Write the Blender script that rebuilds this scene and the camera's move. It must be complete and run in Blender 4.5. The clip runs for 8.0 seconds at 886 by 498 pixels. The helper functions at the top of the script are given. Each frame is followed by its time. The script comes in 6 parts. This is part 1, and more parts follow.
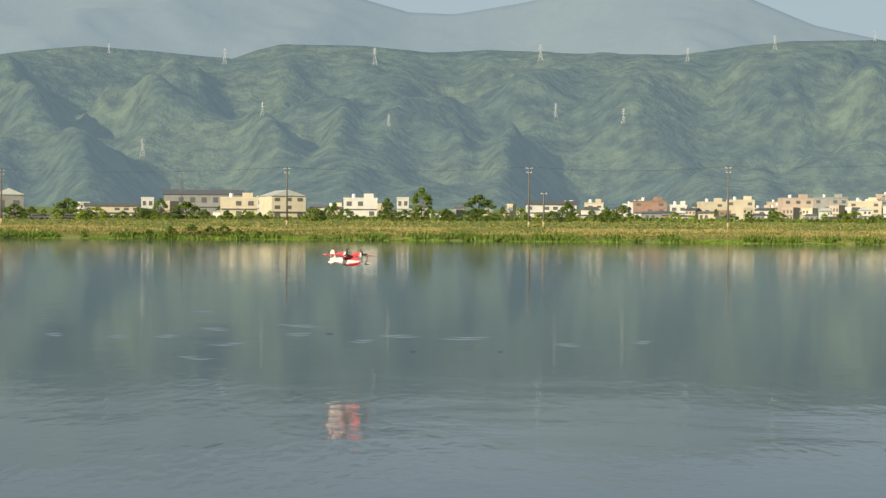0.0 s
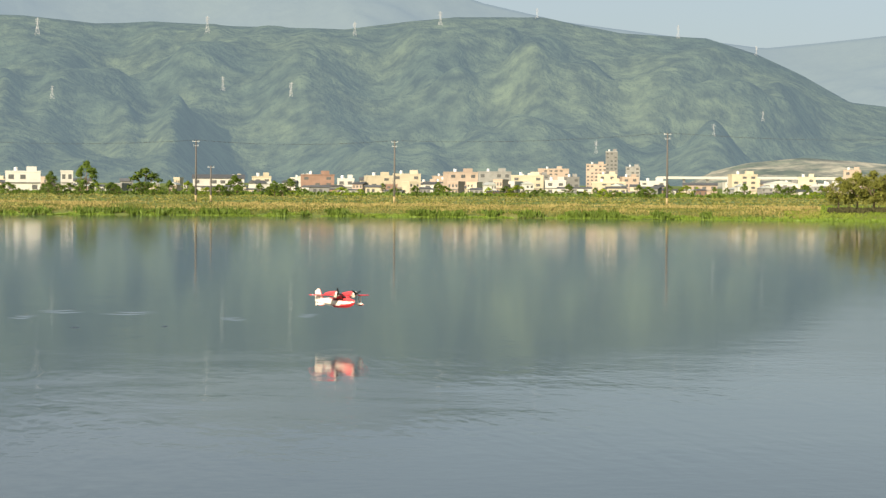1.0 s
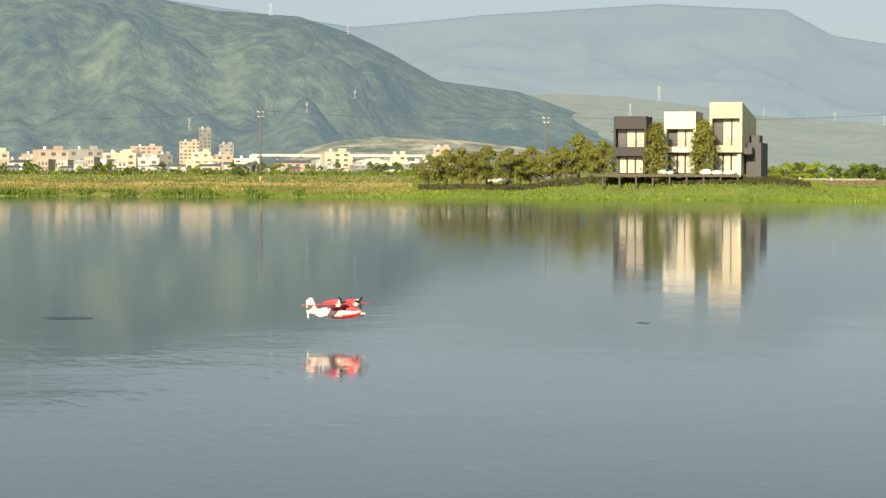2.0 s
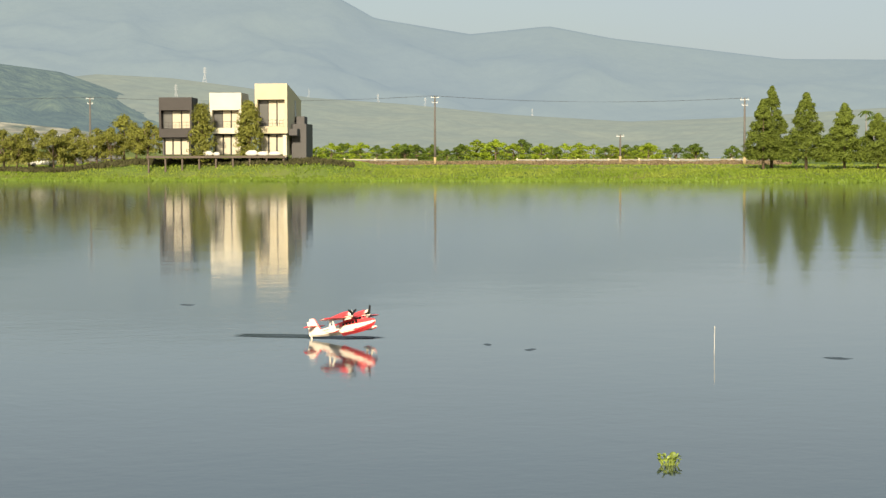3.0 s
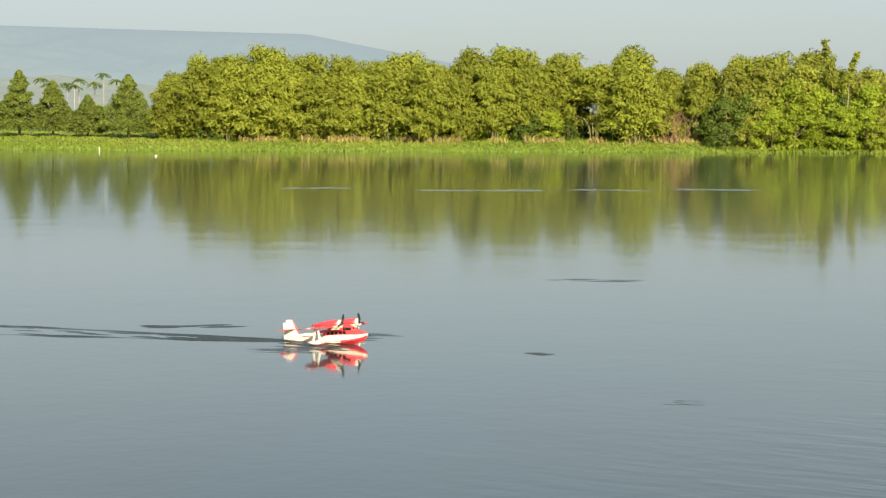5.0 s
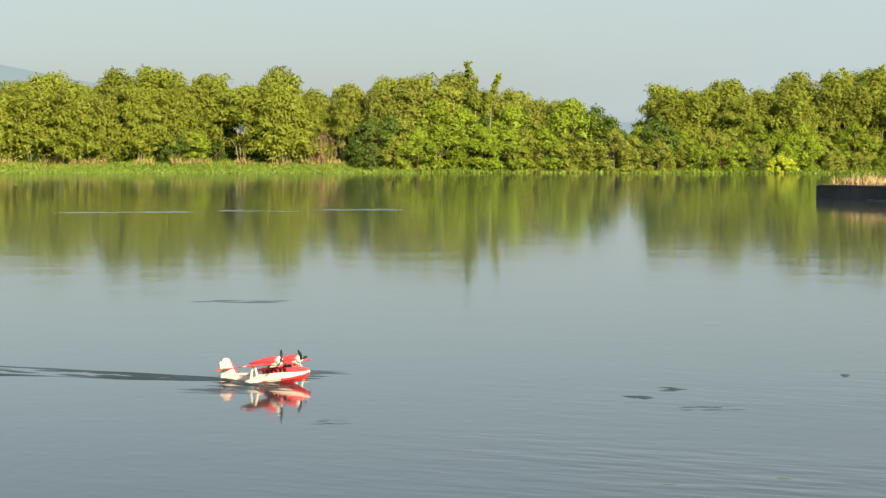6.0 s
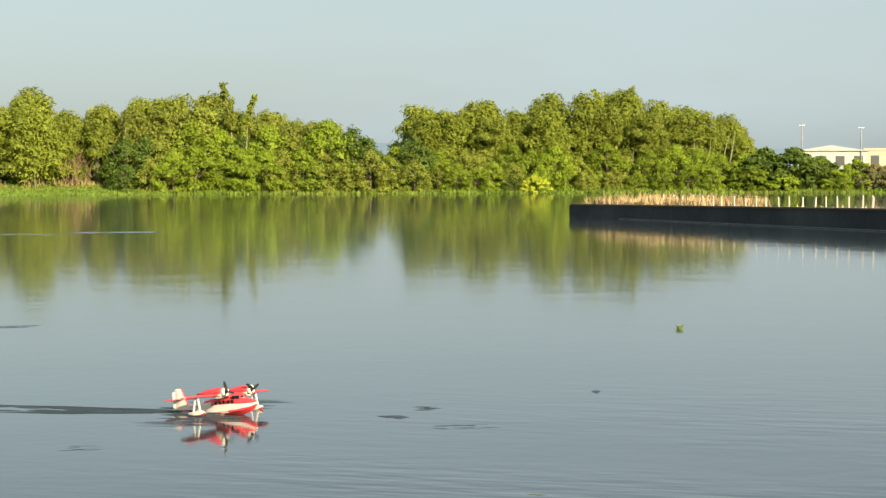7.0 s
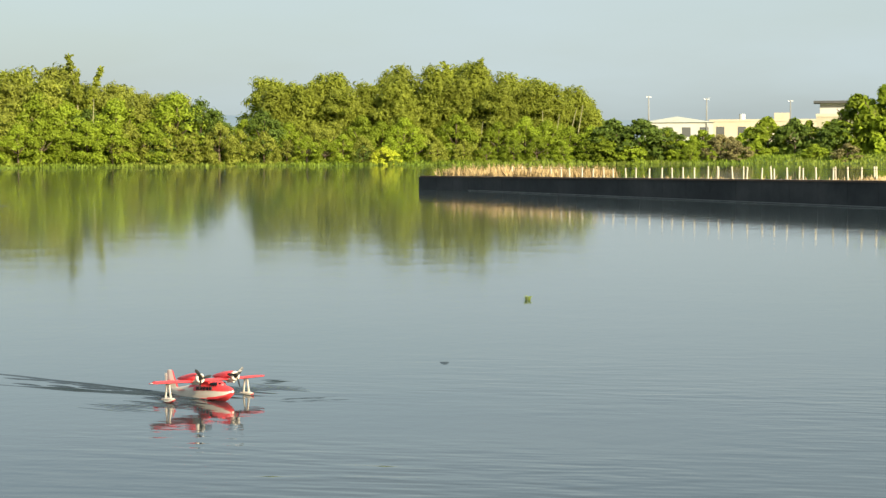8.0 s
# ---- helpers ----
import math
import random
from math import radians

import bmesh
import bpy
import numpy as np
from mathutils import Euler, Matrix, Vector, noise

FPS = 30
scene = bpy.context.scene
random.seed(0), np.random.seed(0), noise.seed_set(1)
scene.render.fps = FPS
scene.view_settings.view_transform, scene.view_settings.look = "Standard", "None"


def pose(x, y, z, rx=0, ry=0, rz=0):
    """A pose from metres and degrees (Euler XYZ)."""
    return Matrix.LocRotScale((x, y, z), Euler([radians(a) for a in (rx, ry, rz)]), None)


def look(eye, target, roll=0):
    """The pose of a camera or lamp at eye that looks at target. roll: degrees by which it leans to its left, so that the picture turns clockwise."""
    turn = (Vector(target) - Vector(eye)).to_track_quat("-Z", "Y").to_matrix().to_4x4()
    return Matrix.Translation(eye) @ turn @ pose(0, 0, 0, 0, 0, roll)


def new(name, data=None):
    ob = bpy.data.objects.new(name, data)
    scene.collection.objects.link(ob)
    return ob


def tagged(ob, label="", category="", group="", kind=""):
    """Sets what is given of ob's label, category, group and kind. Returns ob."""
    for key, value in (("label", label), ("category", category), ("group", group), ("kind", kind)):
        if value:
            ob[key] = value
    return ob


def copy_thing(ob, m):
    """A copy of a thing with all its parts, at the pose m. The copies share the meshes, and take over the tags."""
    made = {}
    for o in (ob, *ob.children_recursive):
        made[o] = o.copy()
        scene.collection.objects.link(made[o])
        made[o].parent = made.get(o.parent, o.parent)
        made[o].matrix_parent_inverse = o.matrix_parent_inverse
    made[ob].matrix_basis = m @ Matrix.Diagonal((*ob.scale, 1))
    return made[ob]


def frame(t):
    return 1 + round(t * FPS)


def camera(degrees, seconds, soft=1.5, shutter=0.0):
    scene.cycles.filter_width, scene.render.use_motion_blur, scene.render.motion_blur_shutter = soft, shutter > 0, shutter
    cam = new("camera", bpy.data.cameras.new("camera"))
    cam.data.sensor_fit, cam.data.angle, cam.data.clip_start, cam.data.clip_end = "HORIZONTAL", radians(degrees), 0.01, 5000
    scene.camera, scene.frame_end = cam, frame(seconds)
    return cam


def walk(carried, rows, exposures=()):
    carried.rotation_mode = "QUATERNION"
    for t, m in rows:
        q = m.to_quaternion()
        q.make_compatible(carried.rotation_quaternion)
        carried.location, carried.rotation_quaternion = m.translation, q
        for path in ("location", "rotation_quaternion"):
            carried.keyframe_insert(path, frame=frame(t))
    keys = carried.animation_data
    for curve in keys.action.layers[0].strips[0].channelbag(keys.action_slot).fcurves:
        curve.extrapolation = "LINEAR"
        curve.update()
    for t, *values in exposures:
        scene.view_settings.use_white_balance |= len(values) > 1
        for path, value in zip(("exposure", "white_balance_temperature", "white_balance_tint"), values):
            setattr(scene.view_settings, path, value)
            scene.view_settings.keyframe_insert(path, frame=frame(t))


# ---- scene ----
# All places are given by bearing (degrees clockwise from +y, seen from the eye) and distance; water level is z = 0.
EYE = 2.8
cam = camera(24.79, 8.0, soft=1.4)
PATH = [
    (0.0, 0.00, -0.75, 0.35), (0.5, -4.49, -1.10, 0.38), (1.0, -9.42, -1.44, 0.37), (1.5, -14.98, -1.71, 0.37),
    (1.7, -17.31, -1.84, 0.30), (2.8, -31.07, -2.44, -0.11), (3.0, -33.71, -2.55, -0.14), (3.5, -40.16, -2.84, -0.05),
    (4.0, -46.07, -3.11, 0.07), (4.5, -51.52, -3.35, 0.14), (5.0, -56.79, -3.46, 0.24), (5.2, -58.88, -3.42, 0.23),
    (6.3, -69.25, -2.58, 0.01), (6.5, -70.71, -2.43, -0.04), (7.0, -73.62, -2.25, -0.16), (7.5, -75.88, -2.46, -0.24),
    (8.0, -77.87, -3.06, -0.32),
]
# turn about the view axis is applied in the camera's own frame
# the camera is held at arm's length and swings round the body as it pans
ARM_LENGTH = 0.43
walk(cam, [(t, pose(-ARM_LENGTH * math.sin(radians(y)), ARM_LENGTH * math.cos(radians(y)), EYE, 90 + p, 0, y) @ pose(0, 0, 0, 0, 0, r)) for t, y, p, r in PATH],
     exposures=[(0.0, 0.42, 6400, 10), (0.5, 0.52, 6460, 11), (1.5, 0.71, 6560, 12), (3.0, 0.62, 6740, 11), (4.5, 0.81, 6740, 11), (6.5, 0.83, 6700, 8), (8.0, 0.90, 6650, 7)])

# ---- world and sun ----
SUN_BEARING, SUN_HEIGHT = -139.0, 22.0
world = bpy.data.worlds.new("sky")
scene.world = world
world.use_nodes = True
wn, wl = world.node_tree.nodes, world.node_tree.links
wn.clear()
sky = wn.new("ShaderNodeTexSky")
sky.sky_type, sky.sun_disc = "NISHITA", False
sky.sun_elevation, sky.sun_rotation = radians(SUN_HEIGHT), radians(SUN_BEARING)
sky.air_density, sky.dust_density, sky.ozone_density = 1.0, 2.0, 1.5
tc = wn.new("ShaderNodeTexCoord")
mp = wn.new("ShaderNodeMapping")
mp.inputs["Scale"].default_value = (2.0, 2.0, 9.0)
cl = wn.new("ShaderNodeTexNoise")
cl.inputs["Scale"].default_value, cl.inputs["Detail"].default_value, cl.inputs["Roughness"].default_value = 1.6, 5.0, 0.55
rp = wn.new("ShaderNodeValToRGB")
rp.color_ramp.elements[0].position, rp.color_ramp.elements[1].position = 0.40, 0.70
rp.color_ramp.elements[0].color, rp.color_ramp.elements[1].color = (0.58, 0.58, 0.58, 1), (0.86, 0.86, 0.86, 1)
mx = wn.new("ShaderNodeMix")
mx.data_type = "RGBA"
mx.inputs["B"].default_value = (4.25, 5.05, 5.5, 1)       # thin high cloud veil
bg = wn.new("ShaderNodeBackground")
bg.inputs["Strength"].default_value = 0.076
wo = wn.new("ShaderNodeOutputWorld")
wl.new(tc.outputs["Generated"], mp.inputs["Vector"])
wl.new(mp.outputs["Vector"], cl.inputs["Vector"])
wl.new(cl.outputs["Fac"], rp.inputs["Fac"])
wl.new(rp.outputs["Color"], mx.inputs["Factor"])
wl.new(sky.outputs["Color"], mx.inputs["A"])
wl.new(mx.outputs["Result"], bg.inputs["Color"])
wl.new(bg.outputs["Background"], wo.inputs["Surface"])

sun = new("sun", bpy.data.lights.new("sun", "SUN"))
sun.data.energy, sun.data.angle, sun.data.color = 5.0, radians(0.6), (1.0, 0.89, 0.68)
sb, sh = radians(SUN_BEARING), radians(SUN_HEIGHT)
sun.matrix_world = look((math.sin(sb) * math.cos(sh) * 60, math.cos(sb) * math.cos(sh) * 60, math.sin(sh) * 60 + 60), (0, 0, 60))


# ---- materials ----
def material(name, base, rough=0.7, spread=0.12, scale=3.0, bump=0.0, metal=0.0, by_object=0.0, by_island=0.0,
             through_light=0.0, glow=None, second=None, coord="Object", bump_scale=None, detail=6.0, sheen=0.5):
    """A node material: base colour varied at two scales, by object and by island, with fine relief."""
    m = bpy.data.materials.new(name)
    m.use_nodes = True
    n, l = m.node_tree.nodes, m.node_tree.links
    p = n["Principled BSDF"]
    p.inputs["Roughness"].default_value, p.inputs["Metallic"].default_value = rough, metal
    p.inputs["Specular IOR Level"].default_value = sheen
    co = n.new("ShaderNodeTexCoord")
    big = n.new("ShaderNodeTexNoise")
    big.inputs["Scale"].default_value, big.inputs["Detail"].default_value = scale, detail
    small = n.new("ShaderNodeTexNoise")
    small.inputs["Scale"].default_value, small.inputs["Detail"].default_value = scale * 9.0, 3.0
    l.new(co.outputs[coord], big.inputs["Vector"])
    l.new(co.outputs[coord], small.inputs["Vector"])
    add = n.new("ShaderNodeMath")
    add.operation = "MULTIPLY_ADD"
    add.inputs[1].default_value = 0.4
    l.new(small.outputs["Fac"], add.inputs[0])
    l.new(big.outputs["Fac"], add.inputs[2])
    value = n.new("ShaderNodeMapRange")
    value.inputs["From Min"].default_value, value.inputs["From Max"].default_value = 0.4, 1.0
    value.inputs["To Min"].default_value, value.inputs["To Max"].default_value = 1 - spread, 1 + spread
    value.clamp = False
    l.new(add.outputs[0], value.inputs["Value"])
    shade = value.outputs["Result"]
    for amount, node, out in ((by_object, "ShaderNodeObjectInfo", "Random"), (by_island, "ShaderNodeNewGeometry", "Random Per Island")):
        if amount:
            src = n.new(node)
            mr = n.new("ShaderNodeMapRange")
            mr.inputs["To Min"].default_value, mr.inputs["To Max"].default_value = 1 - amount, 1 + amount
            l.new(src.outputs[out], mr.inputs["Value"])
            mul = n.new("ShaderNodeMath")
            mul.operation = "MULTIPLY"
            l.new(shade, mul.inputs[0])
            l.new(mr.outputs["Result"], mul.inputs[1])
            shade = mul.outputs[0]
    if second:
        tint = n.new("ShaderNodeMix")
        tint.data_type = "RGBA"
        tint.inputs["A"].default_value, tint.inputs["B"].default_value = (*base, 1), (*second, 1)
        step = n.new("ShaderNodeMapRange")
        step.inputs["From Min"].default_value, step.inputs["From Max"].default_value = 0.42, 0.62
        l.new(big.outputs["Fac"], step.inputs["Value"])
        l.new(step.outputs["Result"], tint.inputs["Factor"])
        colour_out = tint.outputs["Result"]
    else:
        rgb = n.new("ShaderNodeRGB")
        rgb.outputs[0].default_value = (*base, 1)
        colour_out = rgb.outputs[0]
    scaled = n.new("ShaderNodeVectorMath")
    scaled.operation = "SCALE"
    l.new(colour_out, scaled.inputs[0])
    l.new(shade, scaled.inputs["Scale"])
    l.new(scaled.outputs["Vector"], p.inputs["Base Color"])
    if bump:
        b = n.new("ShaderNodeBump")
        b.inputs["Strength"].default_value, b.inputs["Distance"].default_value = 1.0, bump
        if bump_scale:
            fine = n.new("ShaderNodeTexNoise")
            fine.inputs["Scale"].default_value, fine.inputs["Detail"].default_value = bump_scale, 5.0
            l.new(co.outputs[coord], fine.inputs["Vector"])
            l.new(fine.outputs["Fac"], b.inputs["Height"])
        else:
            l.new(small.outputs["Fac"], b.inputs["Height"])
        l.new(b.outputs["Normal"], p.inputs["Normal"])
    if glow:
        p.inputs["Emission Color"].default_value = (*glow[:3], 1)
        p.inputs["Emission Strength"].default_value = glow[3]
    if through_light:
        tr = n.new("ShaderNodeBsdfTranslucent")
        l.new(scaled.outputs["Vector"], tr.inputs["Color"])
        ms = n.new("ShaderNodeMixShader")
        ms.inputs["Fac"].default_value = through_light
        l.new(p.outputs["BSDF"], ms.inputs[1])
        l.new(tr.outputs["BSDF"], ms.inputs[2])
        l.new(ms.outputs["Shader"], n["Material Output"].inputs["Surface"])
    return m


def glass(name, tint=(0.03, 0.04, 0.045), rough=0.06):
    m = bpy.data.materials.new(name)
    m.use_nodes = True
    p = m.node_tree.nodes["Principled BSDF"]
    p.inputs["Base Color"].default_value, p.inputs["Roughness"].default_value = (*tint, 1), rough
    p.inputs["IOR"].default_value = 1.5
    return m


def water_material():
    """Still lake water: turbid body, sharp reflection broken by small ripples, with a patch of longer wavelets."""
    m = bpy.data.materials.new("lake_water")
    m.use_nodes = True
    n, l = m.node_tree.nodes, m.node_tree.links
    p = n["Principled BSDF"]
    p.inputs["Base Color"].default_value = (0.028, 0.040, 0.044, 1)
    p.inputs["Roughness"].default_value, p.inputs["IOR"].default_value = 0.062, 1.333
    co = n.new("ShaderNodeTexCoord")

    def noise_node(scale, stretch, detail, turn=0.0):
        mpn = n.new("ShaderNodeMapping")
        mpn.inputs["Scale"].default_value = stretch
        mpn.inputs["Rotation"].default_value = (0, 0, radians(turn))
        t = n.new("ShaderNodeTexNoise")
        t.inputs["Scale"].default_value, t.inputs["Detail"].default_value = scale, detail
        l.new(co.outputs["Object"], mpn.inputs["Vector"])
        l.new(mpn.outputs["Vector"], t.inputs["Vector"])
        return t.outputs["Fac"]

    def op(kind, a, b):
        q = n.new("ShaderNodeMath")
        q.operation = kind
        for i, v in enumerate((a, b)):
            if isinstance(v, float):
                q.inputs[i].default_value = v
            else:
                l.new(v, q.inputs[i])
        return q.outputs[0]

    def span(v, lo, hi):
        q = n.new("ShaderNodeMapRange")
        q.inputs["From Min"].default_value, q.inputs["From Max"].default_value = lo, hi
        l.new(v, q.inputs["Value"])
        return q.outputs["Result"]

    fine = op("MULTIPLY", noise_node(2.2, (1, 1, 1), 3.0), 0.0012)
    from_eye = n.new("ShaderNodeVectorMath")
    from_eye.operation = "LENGTH"
    l.new(co.outputs["Object"], from_eye.inputs[0])
    # the middle of the lake is ruffled, the water under the far bank lies still
    ruffle = span(from_eye.outputs["Value"], 130.0, 30.0)
    chop = op("MULTIPLY", noise_node(3.4, (1, 1, 1), 2.0), op("ADD", op("MULTIPLY", ruffle, 0.0008), 0.0006))
    tiny = op("MULTIPLY", op("MULTIPLY", noise_node(8.5, (1, 1, 1), 1.0), 0.0007), span(from_eye.outputs["Value"], 60.0, 30.0))
    slow = op("MULTIPLY", noise_node(0.35, (1, 1, 1), 2.0), 0.006)
    # breeze patches carry ripples, calm patches hardly any
    patch = span(noise_node(0.07, (1, 1, 1), 3.0), 0.55, 0.78)
    breeze = op("MULTIPLY", op("MULTIPLY", noise_node(5.0, (1, 1, 1), 2.0), 0.002), patch)
    # long-crested wavelets on two stretches of the near water
    def wavelets(centre, radius, turn, scale, height):
        long = op("ADD", noise_node(scale, (1.0, 0.24, 1.0), 1.5, turn), noise_node(scale * 1.7, (1.0, 0.34, 1.0), 1.0, turn + 9))
        far = n.new("ShaderNodeVectorMath")
        far.operation = "DISTANCE"
        far.inputs[1].default_value = centre
        l.new(co.outputs["Object"], far.inputs[0])
        near = span(far.outputs["Value"], radius, radius * 0.35)
        spots = span(noise_node(0.16, (1, 1, 1), 2.0, 20), 0.36, 0.64)
        return op("MULTIPLY", op("MULTIPLY", long, height), op("MULTIPLY", near, spots))

    crest = op("ADD", wavelets((18.0, 0.5, 0), 11.0, -12.0, 2.6, 0.0120), wavelets((-2.0, 27.0, 0), 15.0, 86.0, 2.3, 0.0105))
    total = op("ADD", op("ADD", op("ADD", fine, op("ADD", chop, tiny)), slow), op("ADD", breeze, crest))
    b = n.new("ShaderNodeBump")
    b.inputs["Strength"].default_value, b.inputs["Distance"].default_value = 1.0, 1.0
    l.new(total, b.inputs["Height"])
    l.new(b.outputs["Normal"], p.inputs["Normal"])
    return m


WATER = water_material()
GROUND = material("meadow_soil", (0.13, 0.19, 0.04), 0.9, 0.3, 0.06, second=(0.18, 0.19, 0.06), bump=0.05, sheen=0.1)
LEAF = material("bamboo_leaf", (0.300, 0.335, 0.045), 0.55, 0.15, 0.5, by_object=0.16, by_island=0.10, through_light=0.45, sheen=0.2)
LEAF_BUSH = material("shrub_leaf", (0.250, 0.320, 0.026), 0.55, 0.15, 0.5, by_object=0.25, by_island=0.12, through_light=0.34, sheen=0.2)
LEAF_OLIVE = material("olive_leaf", (0.270, 0.295, 0.042), 0.55, 0.15, 0.5, by_object=0.22, by_island=0.12, through_light=0.30, sheen=0.2)
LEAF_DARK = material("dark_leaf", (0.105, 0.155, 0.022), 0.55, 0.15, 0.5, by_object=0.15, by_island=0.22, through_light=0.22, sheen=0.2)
LEAF_CONE = material("conifer_leaf", (0.145, 0.185, 0.030), 0.6, 0.15, 0.5, by_object=0.12, by_island=0.30, through_light=0.25, sheen=0.2)
LEAF_YOUNG = material("young_leaf", (0.195, 0.200, 0.038), 0.6, 0.15, 0.5, by_object=0.15, by_island=0.28, through_light=0.25, sheen=0.2)
GRASS = material("bank_grass", (0.200, 0.280, 0.032), 0.6, 0.2, 0.08, by_island=0.25, through_light=0.40, second=(0.24, 0.29, 0.045), sheen=0.2)
GRASS_DULL = material("dull_grass", (0.180, 0.185, 0.042), 0.65, 0.25, 0.08, by_island=0.28, through_light=0.30, second=(0.27, 0.235, 0.075), sheen=0.15)
LILY = material("hyacinth_leaf", (0.205, 0.295, 0.038), 0.45, 0.15, 0.08, by_island=0.30, through_light=0.40, sheen=0.3)
DRY = material("dry_grass", (0.36, 0.29, 0.11), 0.8, 0.2, 0.3, by_island=0.2, through_light=0.25, sheen=0.1)
BARK = material("bark", (0.16, 0.12, 0.08), 0.9, 0.3, 2.0, bump=0.01, sheen=0.1)
CULM = material("bamboo_culm", (0.30, 0.28, 0.14), 0.6, 0.25, 0.8, by_object=0.2, sheen=0.3)


# ---- building helpers ----
def at(b, d, z=0.0, turn=0.0):
    """Pose at bearing b and distance d: local x to the right, y away from the eye, turned by turn degrees."""
    a = radians(b)
    return pose(d * math.sin(a), d * math.cos(a), z, 0, 0, -b + turn)


def mesh_of(name, bm, mats, smooth=False):
    me = bpy.data.meshes.new(name)
    bm.to_mesh(me)
    bm.free()
    for m in (mats if isinstance(mats, (list, tuple)) else [mats]):
        me.materials.append(m)
    if smooth:
        me.polygons.foreach_set("use_smooth", [True] * len(me.polygons))
    return me


def part(name, bm, mat, parent=None, label="", smooth=False, m=None):
    """A bmesh as one mesh object, under a thing or a part."""
    ob = new(name, bm if isinstance(bm, bpy.types.Mesh) else mesh_of(name, bm, mat, smooth))
    if parent:
        ob.parent = parent
    if m is not None:
        ob.matrix_basis = m
    if label:
        ob["label"] = label
    return ob


def thing(name, m, label, category, group="", kind=""):
    ob = new(name)
    ob.empty_display_size = 0.2
    ob.matrix_basis = m
    return tagged(ob, label, category, group, kind)


def box(bm, x0, x1, y0, y1, z0, z1, bevel=0.0):
    r = bmesh.ops.create_cube(bm, size=1.0, matrix=Matrix.Translation(((x0 + x1) / 2, (y0 + y1) / 2, (z0 + z1) / 2))
                              @ Matrix.Diagonal((x1 - x0, y1 - y0, z1 - z0, 1)))
    if bevel:
        es = list({e for v in r["verts"] for e in v.link_edges})
        bmesh.ops.bevel(bm, geom=es, offset=bevel, segments=1, affect="EDGES")
    return bm


def boxed(*a, bevel=0.0):
    return box(bmesh.new(), *a, bevel=bevel)


def rod(bm, p, q, r0, r1=None, seg=8):
    """A tapered round bar from p to q."""
    p, q = Vector(p), Vector(q)
    d = q - p
    turn = d.to_track_quat("Z", "Y").to_matrix().to_4x4()
    bmesh.ops.create_cone(bm, cap_ends=True, segments=seg, radius1=r0, radius2=r0 if r1 is None else r1, depth=d.length,
                          matrix=Matrix.Translation((p + q) / 2) @ turn)
    return bm


def raw_mesh(name, verts, faces, mat, smooth=False):
    """A mesh straight from arrays; faces all have the same number of corners."""
    verts, faces = np.asarray(verts, np.float32).reshape(-1, 3), np.asarray(faces, np.int32)
    me = bpy.data.meshes.new(name)
    k = faces.shape[1]
    me.vertices.add(len(verts))
    me.vertices.foreach_set("co", verts.ravel())
    me.loops.add(faces.size)
    me.loops.foreach_set("vertex_index", faces.ravel())
    me.polygons.add(len(faces))
    me.polygons.foreach_set("loop_start", np.arange(0, faces.size, k, dtype=np.int32))
    if smooth:
        me.polygons.foreach_set("use_smooth", np.ones(len(faces), bool))
    me.update(calc_edges=True)
    me.materials.append(mat)
    return me


def leaves_mesh(name, centre, along, size, width, rng, mat, outward=None, scale=1.0):
    """One pointed leaf at each centre, its long axis near along, its face turned outward where that is given."""
    n = len(centre)
    along = along + rng.normal(0, 0.35, (n, 3))
    face = rng.normal(0, 1, (n, 3)) if outward is None else outward + rng.normal(0, 0.42, (n, 3))
    if outward is not None:
        face /= np.linalg.norm(face, axis=1, keepdims=True)
        along -= face * (along * face).sum(1, keepdims=True)
    along /= np.linalg.norm(along, axis=1, keepdims=True) + 1e-6
    side = np.cross(along, face)
    side /= np.linalg.norm(side, axis=1, keepdims=True) + 1e-6
    ln = size * rng.uniform(0.6, 1.3, (n, 1)) * scale
    wd = width * rng.uniform(0.6, 1.3, (n, 1)) * scale
    v = np.stack([centre - along * ln / 2 + side * wd / 2, centre + along * ln / 2, centre - along * ln / 2 - side * wd / 2], 1)
    return raw_mesh(name, v.reshape(-1, 3), np.arange(3 * n).reshape(n, 3), mat)


# ---- the shore ----
SHORE_B = [-180, -110, -60, -12, 0, 10, 20, 30, 40, 50, 60, 66, 84, 96, 115, 140, 180]
SHORE_D = [-10, -10, 240, 322, 308, 296, 282, 262, 243, 233, 232, 236, 240, 225, 60, -10, -10]


def shore(b):
    return float(np.interp(b, SHORE_B, SHORE_D))


def ground_z(b, d):
    """Height of the ground sheet."""
    s = shore(b)
    far = float(np.interp(b, [22, 40], [1, 0]))          # the plain climbs towards the mountains only
    near = float(np.interp(d, [0, 3.2, 5.5, 9], [1.2, 1.15, -0.5, -1.6]))    # the shore where the eye stands
    land = float(np.interp(d - s, [-8, -2, 0, 3, 8, 14, 30, 90, 300, 700, 1500, 3500],
                           [-1.6, -0.6, -0.05, 0.5, 1.0, 1.4, 1.8, 2.2, 2.4 + 1.4 * far, 2.5 + 3.0 * far, 2.7 + 14 * far, 3 + 25 * far]))
    land += 1.15 * float(np.interp(b, [23, 25, 30.5, 32], [0, 1, 1, 0])) * float(np.interp(d - s, [4, 8.5, 40, 70], [0, 1, 1, 0]))   # terrace under the villas
    land += 0.12 * noise.noise(Vector((b * 2.0, d * 0.05, 0))) if d - s > 4 and d > 20 else 0
    return max(near, land)


